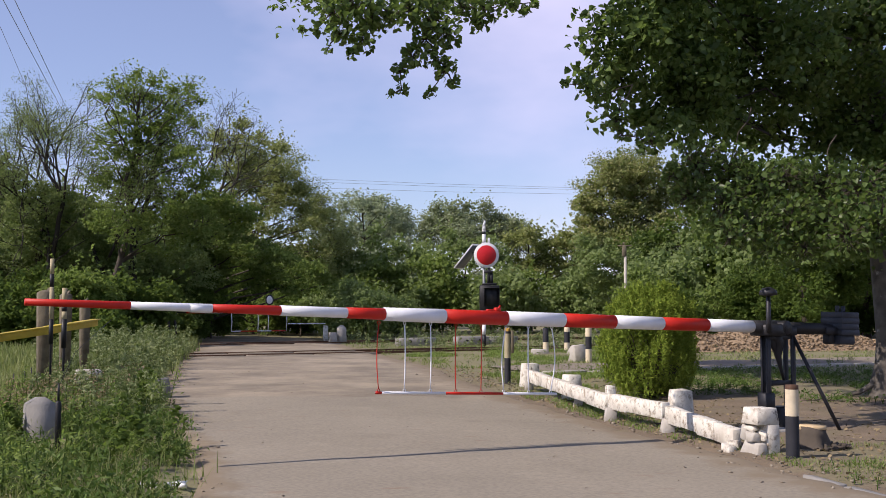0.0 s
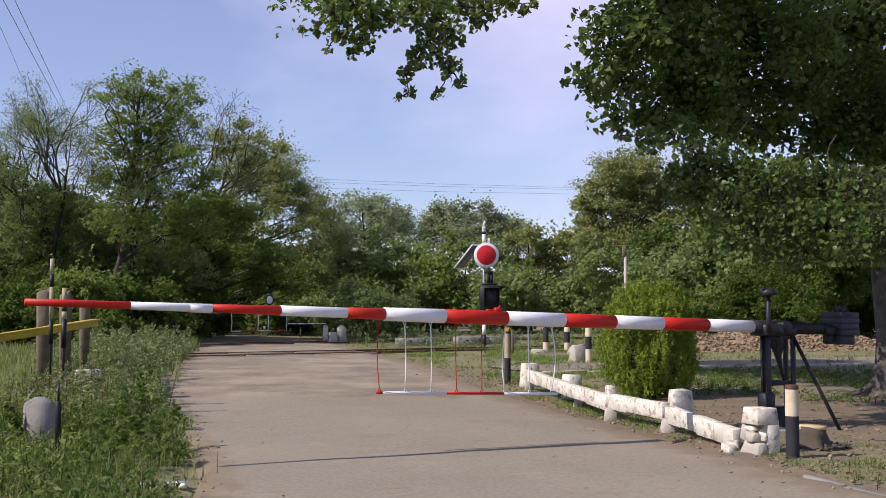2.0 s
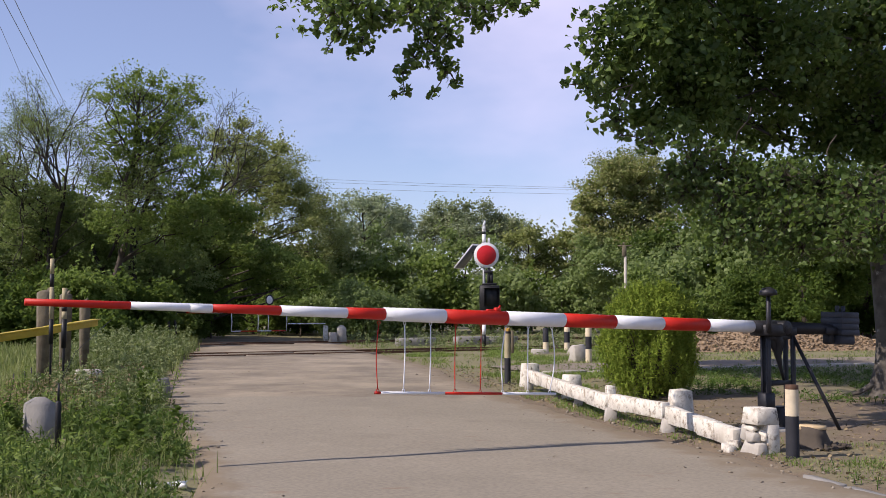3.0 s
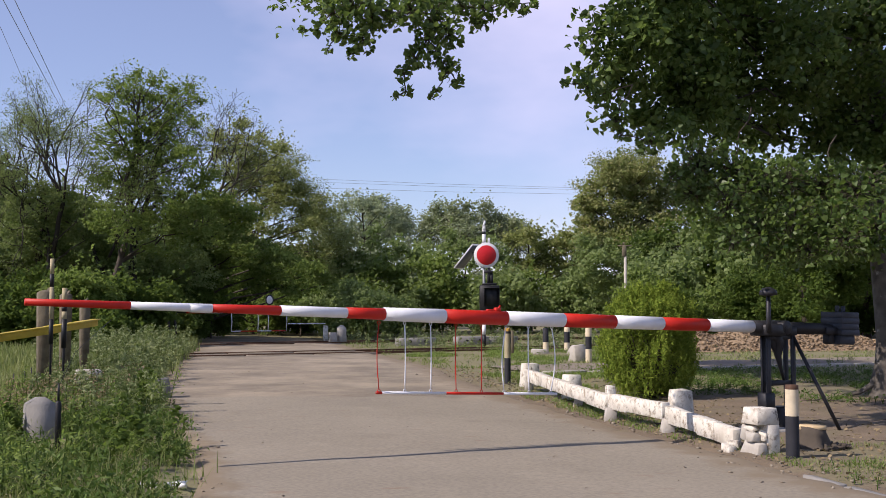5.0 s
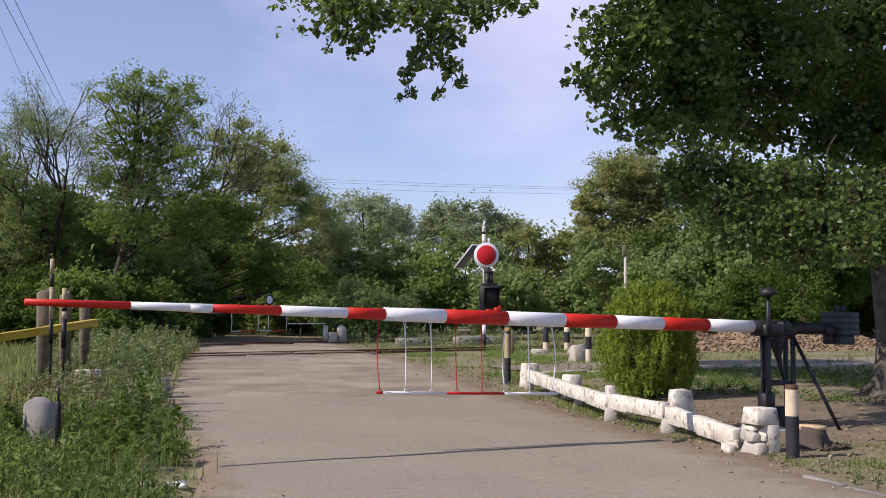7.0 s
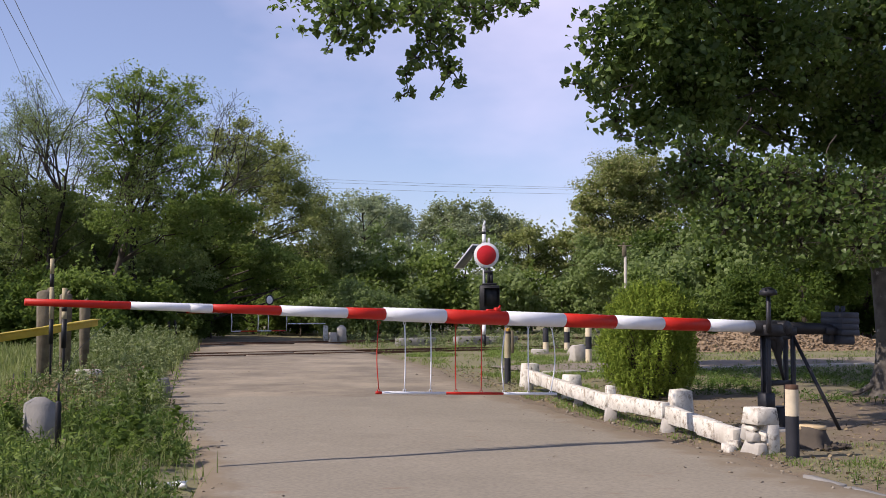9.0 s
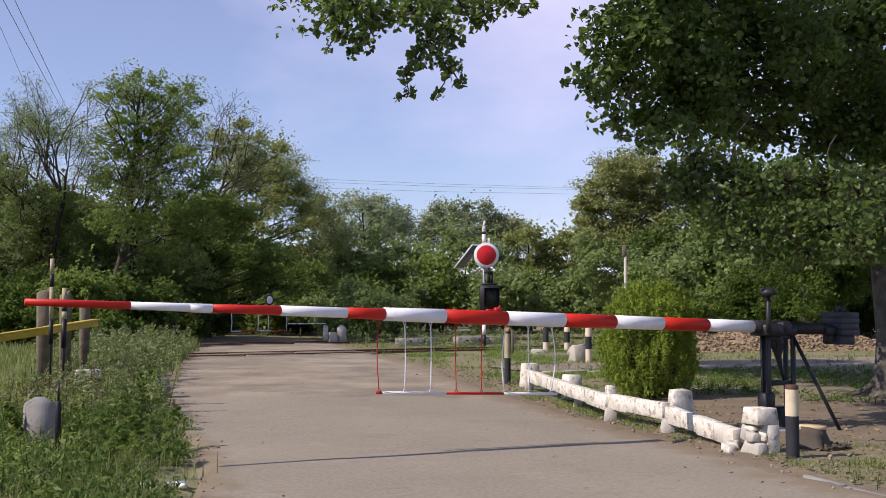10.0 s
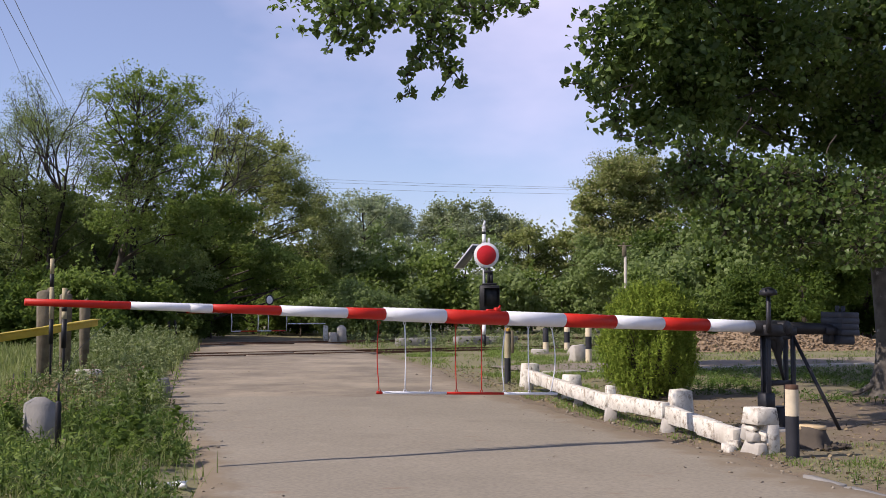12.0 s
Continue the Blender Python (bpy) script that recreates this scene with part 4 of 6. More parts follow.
tree("locust_tree", "dark green tree at the edge of the wood", (-10.6, 44.6), (-9.54, 44.0, 5.50), 0.15,
     [(-9.34, 43.1, 5.41, 0.73), (-8.57, 43.8, 4.86, 0.83), (-9.70, 44.5, 4.02, 0.84), (-8.29, 43.3, 3.54, 0.77), (-7.38, 44.0, 3.48, 0.69), (-6.45, 44.7, 3.05, 0.61), (-5.35, 43.5, 2.72, 0.46), (-4.79, 44.2, 2.33, 0.30), (-7.84, 44.9, 2.63, 0.61), (-6.34, 43.6, 2.23, 0.41), (-9.43, 44.4, 2.85, 0.70), (-10.29, 43.1, 4.62, 0.77), (-10.47, 43.8, 3.40, 0.78)],
     L_LOCUST, M_BARKD, 0.42, 1.15, 0.105, 0.5)
tree("locust_tree", "dark leafy tree in the wood", (-14.6, 42.4), (-15.77, 42.0, 3.32), 0.13,
     [(-15.44, 41.1, 3.28, 0.78), (-16.81, 41.8, 3.09, 0.79), (-14.86, 42.5, 3.46, 0.81), (-13.33, 41.3, 3.57, 0.78), (-16.66, 42.0, 1.99, 0.62), (-15.60, 42.7, 2.00, 0.63), (-13.83, 41.5, 2.05, 0.61), (-13.40, 42.2, 2.55, 0.67)],
     L_MID, M_BARKD, 0.42, 1.15, 0.105, 0.5)
tree("locust_tree", "dark leafy tree in the wood", (-11.5, 42.2), (-11.33, 41.5, 2.97), 0.13,
     [(-11.08, 40.6, 2.93, 0.77), (-12.26, 41.3, 3.13, 0.78), (-10.37, 42.0, 3.03, 0.80), (-12.31, 40.8, 1.97, 0.60), (-11.22, 41.5, 1.88, 0.61), (-10.19, 42.2, 1.89, 0.62), (-9.46, 41.0, 2.73, 0.56)],
     L_MID, M_BARKD, 0.42, 1.15, 0.105, 0.5)
# dark leaf and thick cover imitate the deep shade down the road
tree("locust_tree", "dense tree at the road bend, dark leaf standing in for shade", (-9.4, 53.6), (-9.31, 53.0, 2.86), 0.15,
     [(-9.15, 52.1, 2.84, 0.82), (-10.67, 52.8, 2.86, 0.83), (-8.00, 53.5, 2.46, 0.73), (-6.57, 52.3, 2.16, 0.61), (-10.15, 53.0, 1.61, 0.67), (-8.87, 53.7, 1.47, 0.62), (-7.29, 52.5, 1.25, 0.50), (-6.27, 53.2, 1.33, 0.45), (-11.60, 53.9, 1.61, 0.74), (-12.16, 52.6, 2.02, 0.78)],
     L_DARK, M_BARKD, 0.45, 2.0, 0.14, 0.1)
# the wood goes on past the left edge, behind the bend of the road and behind the clearing
for i, (x, y, h) in enumerate(((-22, 41, 8), (-19.0, 42, 8), (-21, 48, 9), (-27, 45, 9), (-14.6, 46.5, 6.6), (-17.0, 45.5, 7.0), (-14.0, 62, 7.5), (-18.0, 63, 7.5), (-10.5, 60, 6.0), (-22.0, 60, 8.0))):
    tree("locust_tree", "leafy locust tree deeper in the wood", (x, y), (x, y, h * 0.75), 0.14,
         spread_lobes((x, y, h * 0.55), (2.0, 2.0, h * 0.40), 10, 1.25, 50 + i), (L_MID, L_LOCUST)[i % 2], M_BARKD, 0.6, 0.8, 0.17 if i in (1, 4, 5) else 0.29, 0.2)
for i, (x, y, h) in enumerate(((13.5, 40, 7.0), (17, 43, 8.5), (20.5, 39, 9), (24, 44, 9), (15.5, 50, 8.5), (28, 42, 9))):
    tree("locust_tree", "leafy locust tree behind the clearing", (x, y), (x, y, h * 0.75), 0.14,
         spread_lobes((x, y, h * 0.55), (2.2, 2.2, h * 0.40), 10, 1.25, 80 + i), (L_DARK, L_LOCUST)[i % 2], M_BARKD, 0.6, 0.9, 0.14 if i < 2 else 0.24, 0.2)
# middle wood; its grey and silver leaf carries the haze in its colour
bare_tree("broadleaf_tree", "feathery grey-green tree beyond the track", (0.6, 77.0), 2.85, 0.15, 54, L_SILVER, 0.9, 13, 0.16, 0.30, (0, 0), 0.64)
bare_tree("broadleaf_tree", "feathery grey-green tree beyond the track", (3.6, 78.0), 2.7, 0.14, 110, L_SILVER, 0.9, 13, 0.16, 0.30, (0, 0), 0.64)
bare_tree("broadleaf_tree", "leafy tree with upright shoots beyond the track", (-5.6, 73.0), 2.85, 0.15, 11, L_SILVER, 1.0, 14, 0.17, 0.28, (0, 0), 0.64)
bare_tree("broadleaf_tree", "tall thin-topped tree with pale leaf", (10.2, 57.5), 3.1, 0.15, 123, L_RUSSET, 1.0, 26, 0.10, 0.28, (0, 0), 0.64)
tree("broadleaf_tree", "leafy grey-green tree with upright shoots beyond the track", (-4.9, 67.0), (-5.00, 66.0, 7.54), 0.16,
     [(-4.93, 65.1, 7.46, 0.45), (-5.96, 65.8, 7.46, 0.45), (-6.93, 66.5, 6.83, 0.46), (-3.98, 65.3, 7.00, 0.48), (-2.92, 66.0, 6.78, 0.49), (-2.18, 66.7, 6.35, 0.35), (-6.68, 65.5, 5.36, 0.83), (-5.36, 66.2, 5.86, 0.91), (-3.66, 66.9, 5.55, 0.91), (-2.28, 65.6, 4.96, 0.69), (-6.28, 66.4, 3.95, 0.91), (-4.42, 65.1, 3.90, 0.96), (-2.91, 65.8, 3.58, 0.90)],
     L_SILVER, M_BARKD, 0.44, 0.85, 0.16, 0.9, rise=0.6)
tree("broadleaf_tree", "dense olive tree beyond the track", (-4.3, 58.5), (-4.09, 58.0, 3.62), 0.13,
     [(-4.02, 57.1, 3.58, 0.78), (-5.47, 57.8, 3.31, 0.73), (-2.89, 58.5, 3.49, 0.80), (-1.48, 57.3, 3.59, 0.72), (-5.61, 58.0, 1.79, 0.73), (-4.45, 58.7, 1.86, 0.80), (-2.84, 57.5, 1.78, 0.79), (-1.50, 58.2, 2.10, 0.80), (-3.84, 58.9, 5.05, 0.56), (-2.55, 57.6, 4.51, 0.55), (-6.32, 58.4, 2.25, 0.43)],
     L_MID, M_BARKD, 0.48, 1.1, 0.16, 0.6)
tree("broadleaf_tree", "feathery tree beyond the track, its leaf paled for haze", (1.0, 77.0), (0.64, 76.0, 8.33), 0.16,
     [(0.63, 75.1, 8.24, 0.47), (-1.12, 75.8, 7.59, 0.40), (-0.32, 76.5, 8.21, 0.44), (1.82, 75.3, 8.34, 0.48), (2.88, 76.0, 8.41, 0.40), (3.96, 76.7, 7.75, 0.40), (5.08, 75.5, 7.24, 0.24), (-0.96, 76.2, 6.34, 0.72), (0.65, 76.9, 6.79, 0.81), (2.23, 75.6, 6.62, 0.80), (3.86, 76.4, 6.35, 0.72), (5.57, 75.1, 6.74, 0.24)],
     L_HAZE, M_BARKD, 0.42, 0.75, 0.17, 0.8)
tree("broadleaf_tree", "dense green tree behind the signal", (0.6, 60.5), (1.45, 60.0, 4.17), 0.13,
     [(1.43, 59.1, 4.13, 0.75), (-0.06, 59.8, 3.94, 0.76), (-1.34, 60.5, 4.29, 0.57), (2.99, 59.3, 3.92, 0.75), (-0.76, 60.0, 2.28, 0.76), (1.15, 60.7, 2.29, 0.83), (3.00, 59.5, 2.11, 0.81), (0.51, 60.2, 5.13, 0.44), (2.43, 60.9, 5.01, 0.51), (-0.75, 59.6, 3.37, 0.75)],
     L_MID, M_BARKD, 0.48, 1.1, 0.16, 0.6)
tree("broadleaf_tree", "rounded olive tree beside the signal", (5.1, 62.4), (4.92, 62.0, 5.47), 0.13,
     [(4.85, 61.1, 5.41, 0.51), (3.93, 61.8, 5.13, 0.52), (5.72, 62.5, 4.72, 0.46), (6.48, 61.3, 4.97, 0.52), (7.31, 62.0, 5.28, 0.46), (6.30, 62.7, 3.64, 0.86), (7.63, 61.5, 3.75, 0.78), (4.78, 62.2, 3.62, 0.85), (7.15, 62.9, 2.09, 0.86), (8.63, 61.6, 2.30, 0.84), (5.12, 62.4, 1.99, 0.85), (6.99, 61.5, 4.57, 0.58), (8.09, 62.0, 4.49, 0.65), (6.07, 62.0, 4.27, 0.59)],
     L_SPRING, M_BARKD, 0.48, 1.1, 0.16, 0.6)
tree("broadleaf_tree", "tall tree with yellow-green and russet leaf", (10.6, 56.6), (8.87, 56.0, 8.40), 0.18,
     [(8.72, 55.1, 8.29, 0.58), (7.81, 55.8, 7.50, 0.53), (9.93, 56.5, 8.74, 0.54), (10.70, 55.3, 8.34, 0.64), (12.02, 56.0, 8.13, 0.65), (7.64, 56.7, 6.55, 0.60), (8.64, 55.5, 6.87, 0.88), (10.23, 56.2, 7.24, 0.95), (11.91, 56.9, 6.87, 0.96), (8.08, 55.6, 5.13, 0.88), (9.72, 56.4, 5.18, 1.01), (11.19, 55.1, 4.95, 0.99), (13.10, 55.8, 5.59, 0.94), (12.97, 56.5, 7.28, 0.77), (7.78, 56.0, 5.75, 0.53), (7.25, 56.0, 6.78, 0.35), (9.60, 56.0, 6.04, 0.82), (10.88, 56.5, 6.09, 0.83), (9.08, 55.5, 4.63, 0.76), (10.39, 55.5, 4.48, 0.76), (7.77, 55.5, 4.63, 0.64), (7.39, 56.0, 5.60, 0.47)],
     L_RUSSET, M_BARKD, 0.45, 1.05, 0.145, 0.8)
tree("broadleaf_tree", "dense green tree under the russet crown", (10.4, 52.4), (8.92, 52.0, 3.24), 0.14,
     [(8.76, 51.1, 3.21, 0.86), (7.39, 51.8, 3.37, 0.76), (10.67, 52.5, 3.26, 0.88), (12.08, 51.3, 3.49, 0.86), (13.84, 52.0, 4.48, 0.88), (14.03, 52.7, 2.86, 0.83), (15.19, 51.5, 3.36, 0.81), (7.99, 52.2, 2.02, 0.71), (10.18, 52.9, 1.97, 0.72), (12.12, 51.6, 2.01, 0.76), (7.27, 54.0, 4.31, 0.68), (8.77, 54.5, 4.05, 0.80), (10.25, 54.0, 4.03, 0.80), (11.71, 53.5, 4.06, 0.79), (12.99, 53.0, 4.82, 0.72)],
     L_MID, M_BARKD, 0.48, 1.4, 0.15, 0.4)
for i in range(24):
    x = 9.0 + i * 1.5 + rng.random()
    y = 46 + 8 * rng.random()
    h = 3.4 + 3.2 * rng.random()
    tree("shrub_tree", "dense green shrub at the edge of the clearing", (x, y), (x, y, h * 0.6), 0.07,
         spread_lobes((x, y, h * 0.5), (1.5, 1.3, h * 0.45), 7, 0.9, 100 + i), (L_MID, L_DARK, L_LOCUST)[i % 3], M_BARKD, 0.5, 0.9, 0.21, 0.3, category="shrub")
for i in range(20):
    x = -34 + i * 1.3 if i < 10 else -9 + (i - 10) * 1.9
    y = 44 + 6 * rng.random() if i < 10 else 54 + 5 * rng.random()
    h = 2.4 + 1.6 * rng.random()
    tree("shrub_tree", "dense dark undergrowth shrub in the wood", (x, y), (x, y, h * 0.6), 0.07,
         spread_lobes((x, y, h * 0.48), (1.5, 1.3, h * 0.45), 7, 0.9, 200 + i), (L_MID, L_LOCUST)[i % 2], M_BARKD, 0.5, 0.9, 0.21, 0.3, category="shrub")
# shrubs with -6 < x < 0 get a paler leaf in place of sunlight
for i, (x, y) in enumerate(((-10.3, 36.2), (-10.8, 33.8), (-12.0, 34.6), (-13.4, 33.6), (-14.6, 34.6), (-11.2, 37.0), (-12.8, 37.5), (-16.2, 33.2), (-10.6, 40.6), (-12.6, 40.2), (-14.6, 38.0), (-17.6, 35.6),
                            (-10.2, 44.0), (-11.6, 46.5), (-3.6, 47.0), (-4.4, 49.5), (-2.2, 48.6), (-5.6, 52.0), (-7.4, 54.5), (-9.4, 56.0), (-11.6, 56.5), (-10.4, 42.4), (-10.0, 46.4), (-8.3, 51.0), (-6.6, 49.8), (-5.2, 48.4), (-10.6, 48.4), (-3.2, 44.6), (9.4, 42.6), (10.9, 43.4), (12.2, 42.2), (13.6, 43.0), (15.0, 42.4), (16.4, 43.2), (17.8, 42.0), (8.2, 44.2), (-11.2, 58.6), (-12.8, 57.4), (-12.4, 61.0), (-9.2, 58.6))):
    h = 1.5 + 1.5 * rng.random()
    tree("shrub", "leafy shrub under the trees, leaf tone set by sun or shade", (x, y), (x, y, h * 0.6), 0.05,
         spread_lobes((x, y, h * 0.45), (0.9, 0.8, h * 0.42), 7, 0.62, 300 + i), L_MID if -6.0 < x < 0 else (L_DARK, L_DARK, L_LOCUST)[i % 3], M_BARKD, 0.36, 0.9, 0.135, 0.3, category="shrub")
# far woods close the horizon, haze mixed into their leaf colour
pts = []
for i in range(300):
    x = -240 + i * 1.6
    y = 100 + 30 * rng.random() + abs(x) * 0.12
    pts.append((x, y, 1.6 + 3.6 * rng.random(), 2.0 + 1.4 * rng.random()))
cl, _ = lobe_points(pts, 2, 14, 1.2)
tagged(part("far_woods", Geo().leaves(cl, 0.9), L_HAZE), "far woods along the horizon with haze put into their leaf colour", "woods", kind="stuff")


# ---- the poplar ----
PIVOTS = []


def poplar():
    base = (7.08, 17.0)
    bz = g(*base)
    root = thing("poplar_tree", Matrix.Translation((*base, bz)), "large old poplar with dark glossy leaves overhanging the crossing", "tree")
    o = np.array([*base, bz])
    wood, trunk = Geo(), Geo()
    trunk.tube([(0, 0, -0.2), (0, 0, 0.15), (0.02, 0, 0.9), (-0.05, 0, 2.2), (-0.25, -0.2, 3.8), (-0.4, -0.4, 5.5), (-0.5, -0.6, 8.0), (-0.6, -0.8, 11)],
              [0.46, 0.30, 0.25, 0.235, 0.22, 0.18, 0.12, 0.04], 14, wobble=0.12)
    lobes = [(2.33, 13.00, 4.68, 0.51), (3.18, 14.00, 5.02, 0.63), (4.21, 15.00, 5.20, 0.71), (4.75, 14.00, 4.94, 0.66), (5.88, 15.00, 5.20, 0.71), (2.27, 13.50, 4.23, 0.43), (3.02, 14.00, 4.26, 0.55), (4.04, 15.00, 4.47, 0.67),
             (4.91, 15.00, 4.39, 0.67), (6.08, 16.00, 4.43, 0.76), (2.57, 14.00, 3.81, 0.31), (4.80, 16.00, 4.02, 0.46), (5.65, 16.00, 3.86, 0.50), (6.41, 16.00, 3.57, 0.50), (2.05, 13.00, 4.79, 0.27), (3.31, 14.00, 3.96, 0.44), (3.89, 14.50, 3.88, 0.36), (2.91, 13.50, 3.60, 0.18), (3.35, 13.50, 4.38, 0.43),
             (2.75, 13.00, 5.53, 0.68), (3.86, 14.00, 5.85, 0.81), (5.26, 15.00, 6.18, 0.87), (6.54, 15.00, 5.69, 0.87), (3.70, 15.50, 4.10, 0.26), (4.30, 16.00, 4.02, 0.28), (5.20, 16.20, 4.08, 0.26), (6.00, 16.30, 3.90, 0.30), (7.10, 16.00, 4.26, 0.93), (7.28, 16.50, 2.77, 0.78)]
    # crown masses above the view, added to shade the leaves and ground below
    over = [(2.6, 12.5, 7.2, 1.2), (9.0, 16.0, 8.0, 1.8), (8.5, 19.0, 7.5, 1.8), (6.0, 19.5, 8.0, 1.7),
            (6.5, 16.5, 10.5, 1.8), (9.5, 17.5, 5.5, 1.6), (9.0, 14.5, 6.0, 1.5), (8.5, 20.0, 5.0, 1.5), (0.2, 11.4, 5.9, 0.5), (-0.3, 11.3, 5.8, 0.40)]
    over += [(0.8, 11.8, 7.6, 1.2), (0.2, 12.6, 6.8, 0.9),
             (0.5, 15.0, 8.0, 1.2), (2.0, 16.5, 8.2, 1.4), (3.5, 17.5, 8.5, 1.5), (1.5, 18.5, 8.5, 1.4), (3.0, 14.8, 7.8, 1.3), (0.0, 17.0, 8.3, 1.2), (5.0, 19.5, 8.2, 1.4), (10.5, 18.0, 7.0, 1.6)]
    # denser unseen masses, added only to throw shade on the ground at right
    shade_lobes = [(-1.2, 17.6, 7.8, 1.1), (-0.4, 19.6, 8.0, 1.2), (-2.2, 19.2, 8.0, 1.0), (-2.4, 21.4, 8.4, 1.1), (0.4, 16.4, 8.2, 1.2), (1.0, 18.6, 8.4, 1.3), (-0.4, 21.8, 8.6, 1.2), (-0.2, 15.6, 7.9, 1.0), (0.8, 17.4, 8.2, 1.2), (1.6, 19.8, 8.6, 1.2), (-1.0, 18.6, 8.2, 1.1)]
    inner = [k for k in lobes if k[0] > 4.4]
    outer = [k for k in lobes if k[0] <= 4.4]
    lobes = outer + inner
    leaf_pts, twigs = lobe_points(outer, 96, 38, 0.24, 0.1, 0.7)
    leaf_in, twigs_in = lobe_points(inner, 70, 38, 0.27, 0.1, 0.7)
    leaf_pts, twigs = np.concatenate([leaf_pts, leaf_in]), twigs + twigs_in
    more, twigs2 = lobe_points(over, 23, 44, 0.40, 0.2, 0.7)
    more2, twigs3 = lobe_points(shade_lobes, 66, 44, 0.40, 0.2, 0.7)
    more, over, twigs2 = np.concatenate([more, more2]), over + shade_lobes, twigs2 + twigs3
    deep = [(3.22, 16.50, 5.77, 0.69), (4.22, 17.00, 5.81, 0.81), (5.13, 17.00, 5.81, 0.81), (6.21, 17.50, 5.94, 0.83), (7.14, 17.50, 5.85, 0.83), (3.48, 16.50, 4.97, 0.61), (4.49, 17.00, 5.08, 0.72),
            (5.30, 17.00, 5.08, 0.54), (7.22, 17.50, 5.00, 0.64), (6.99, 17.00, 4.08, 0.35), (6.12, 17.00, 5.26, 0.54)]
    more3, _ = lobe_points(deep, 17, 44, 0.36, 0.1, 0.7)
    skirt = [(4.6, 16.5, 2.95, 0.50), (5.4, 16.6, 2.75, 0.58), (6.2, 16.9, 2.65, 0.58), (4.2, 16.3, 2.50, 0.34), (5.1, 16.6, 2.42, 0.38), (6.0, 16.8, 2.38, 0.38), (6.7, 17.2, 2.5, 0.40), (4.0, 16.2, 2.95, 0.36)]
    more4, _ = lobe_points(skirt, 60, 40, 0.28, 0.1, 0.7)
    leaf_pts, more = np.concatenate([leaf_pts, more4]), np.concatenate([more, more3])
    for i, ((x, y, z, r), tw) in enumerate(zip(lobes + over, twigs + twigs2)):
        c = Vector((x, y, z)) - Vector(o)
        s = Vector((-0.3, -0.4, min(8.5, max(4.2, c.z + 0.2 - 0.2 * c.xy.length))))
        if i % 2 == 0:
            limb(wood, s, c, 0.022, 0.008, 0.35, 8, 6)
        for q in tw[::5]:
            limb(wood, c, q - o, 0.010, 0.003, 0.2, 3, 4)
    for k in range(5):
        a = 0.4 + k * 1.25 + 0.3 * rng.random()
        L = 0.25 + 0.35 * rng.random()
        ca, sa = math.cos(a), math.sin(a)
        trunk.tube([(0.16 * ca, 0.16 * sa, 0.55), (0.30 * ca, 0.30 * sa, 0.18), (0.30 * ca + 0.4 * L * ca, 0.30 * sa + 0.4 * L * sa, 0.06), (0.3 * ca + L * ca, 0.3 * sa + L * sa, -0.03)],
                   [0.07, 0.07, 0.035, 0.012], 7, wobble=0.4)
    part("trunk", trunk, M_BARK, root, "grey furrowed poplar trunk")
    part("limb", wood, M_BARKB, root)["kind"] = "stuff"
    part("crown", Geo().leaves(leaf_pts - o, 0.083, "delta", 0.15).leaves(more - o, 0.12, "kite"), L_POPLAR, root)["kind"] = "stuff"
    # boughs that the wind moves, each hung from its own point
    boughs = [
        ((-0.96, 11.00, 4.88), [(-1.14, 11.00, 4.41, 0.15), (-0.93, 11.00, 4.44, 0.20), (-0.73, 11.00, 4.38, 0.17), (-1.08, 11.00, 4.17, 0.13), (-0.84, 11.00, 4.11, 0.14), (-1.31, 11.00, 4.22, 0.08), (-1.46, 11.00, 4.20, 0.05), (-0.93, 11.00, 3.96, 0.07), (-1.20, 11.00, 4.00, 0.05), (-0.55, 11.00, 4.35, 0.15)]),
        ((0.10, 11.20, 4.83), [(-0.32, 11.20, 4.46, 0.20), (-0.08, 11.20, 4.40, 0.18), (-0.14, 11.20, 4.16, 0.15), (0.10, 11.20, 4.22, 0.15), (-0.26, 11.20, 3.95, 0.12), (-0.38, 11.20, 3.77, 0.09), (-0.02, 11.20, 3.95, 0.13), (0.10, 11.20, 3.83, 0.12), (-0.35, 11.20, 3.59, 0.07), (-0.47, 11.20, 3.53, 0.05), (-0.05, 11.20, 3.59, 0.07), (0.18, 11.20, 3.71, 0.07)]),
        ((0.58, 11.40, 5.01), [(0.22, 11.40, 4.55, 0.16), (0.46, 11.40, 4.55, 0.16), (0.40, 11.40, 4.39, 0.10), (0.71, 11.40, 4.59, 0.12), (0.89, 11.40, 4.52, 0.07), (0.98, 11.40, 4.61, 0.06)]),
        ((3.77, 13.00, 3.78), [(3.07, 13.00, 3.08, 0.31), (3.48, 13.00, 3.01, 0.34), (3.00, 13.00, 2.74, 0.26), (3.30, 12.60, 2.56, 0.28), (3.70, 12.80, 2.78, 0.32), (2.76, 13.00, 2.96, 0.15)]),
        ((4.80, 13.00, 3.43), [(4.17, 13.00, 2.88, 0.33), (4.58, 13.00, 2.81, 0.34), (4.07, 12.50, 2.35, 0.30), (4.46, 12.50, 2.29, 0.33), (3.60, 12.50, 2.29, 0.29), (3.31, 12.40, 2.15, 0.20), (4.16, 12.40, 2.00, 0.22), (3.76, 12.40, 1.98, 0.17)]),
        ((5.41, 12.50, 3.21), [(4.86, 12.50, 2.68, 0.33), (4.91, 12.00, 2.25, 0.32), (4.59, 12.00, 2.06, 0.28), (4.90, 12.00, 1.98, 0.18)]),
        ((2.23, 12.50, 3.95), [(1.64, 12.50, 3.95, 0.11), (1.83, 12.50, 3.82, 0.14), (2.03, 12.50, 3.55, 0.17), (2.09, 12.50, 3.35, 0.08), (1.44, 12.50, 3.96, 0.06), (2.42, 12.50, 3.28, 0.17)]),
    ]
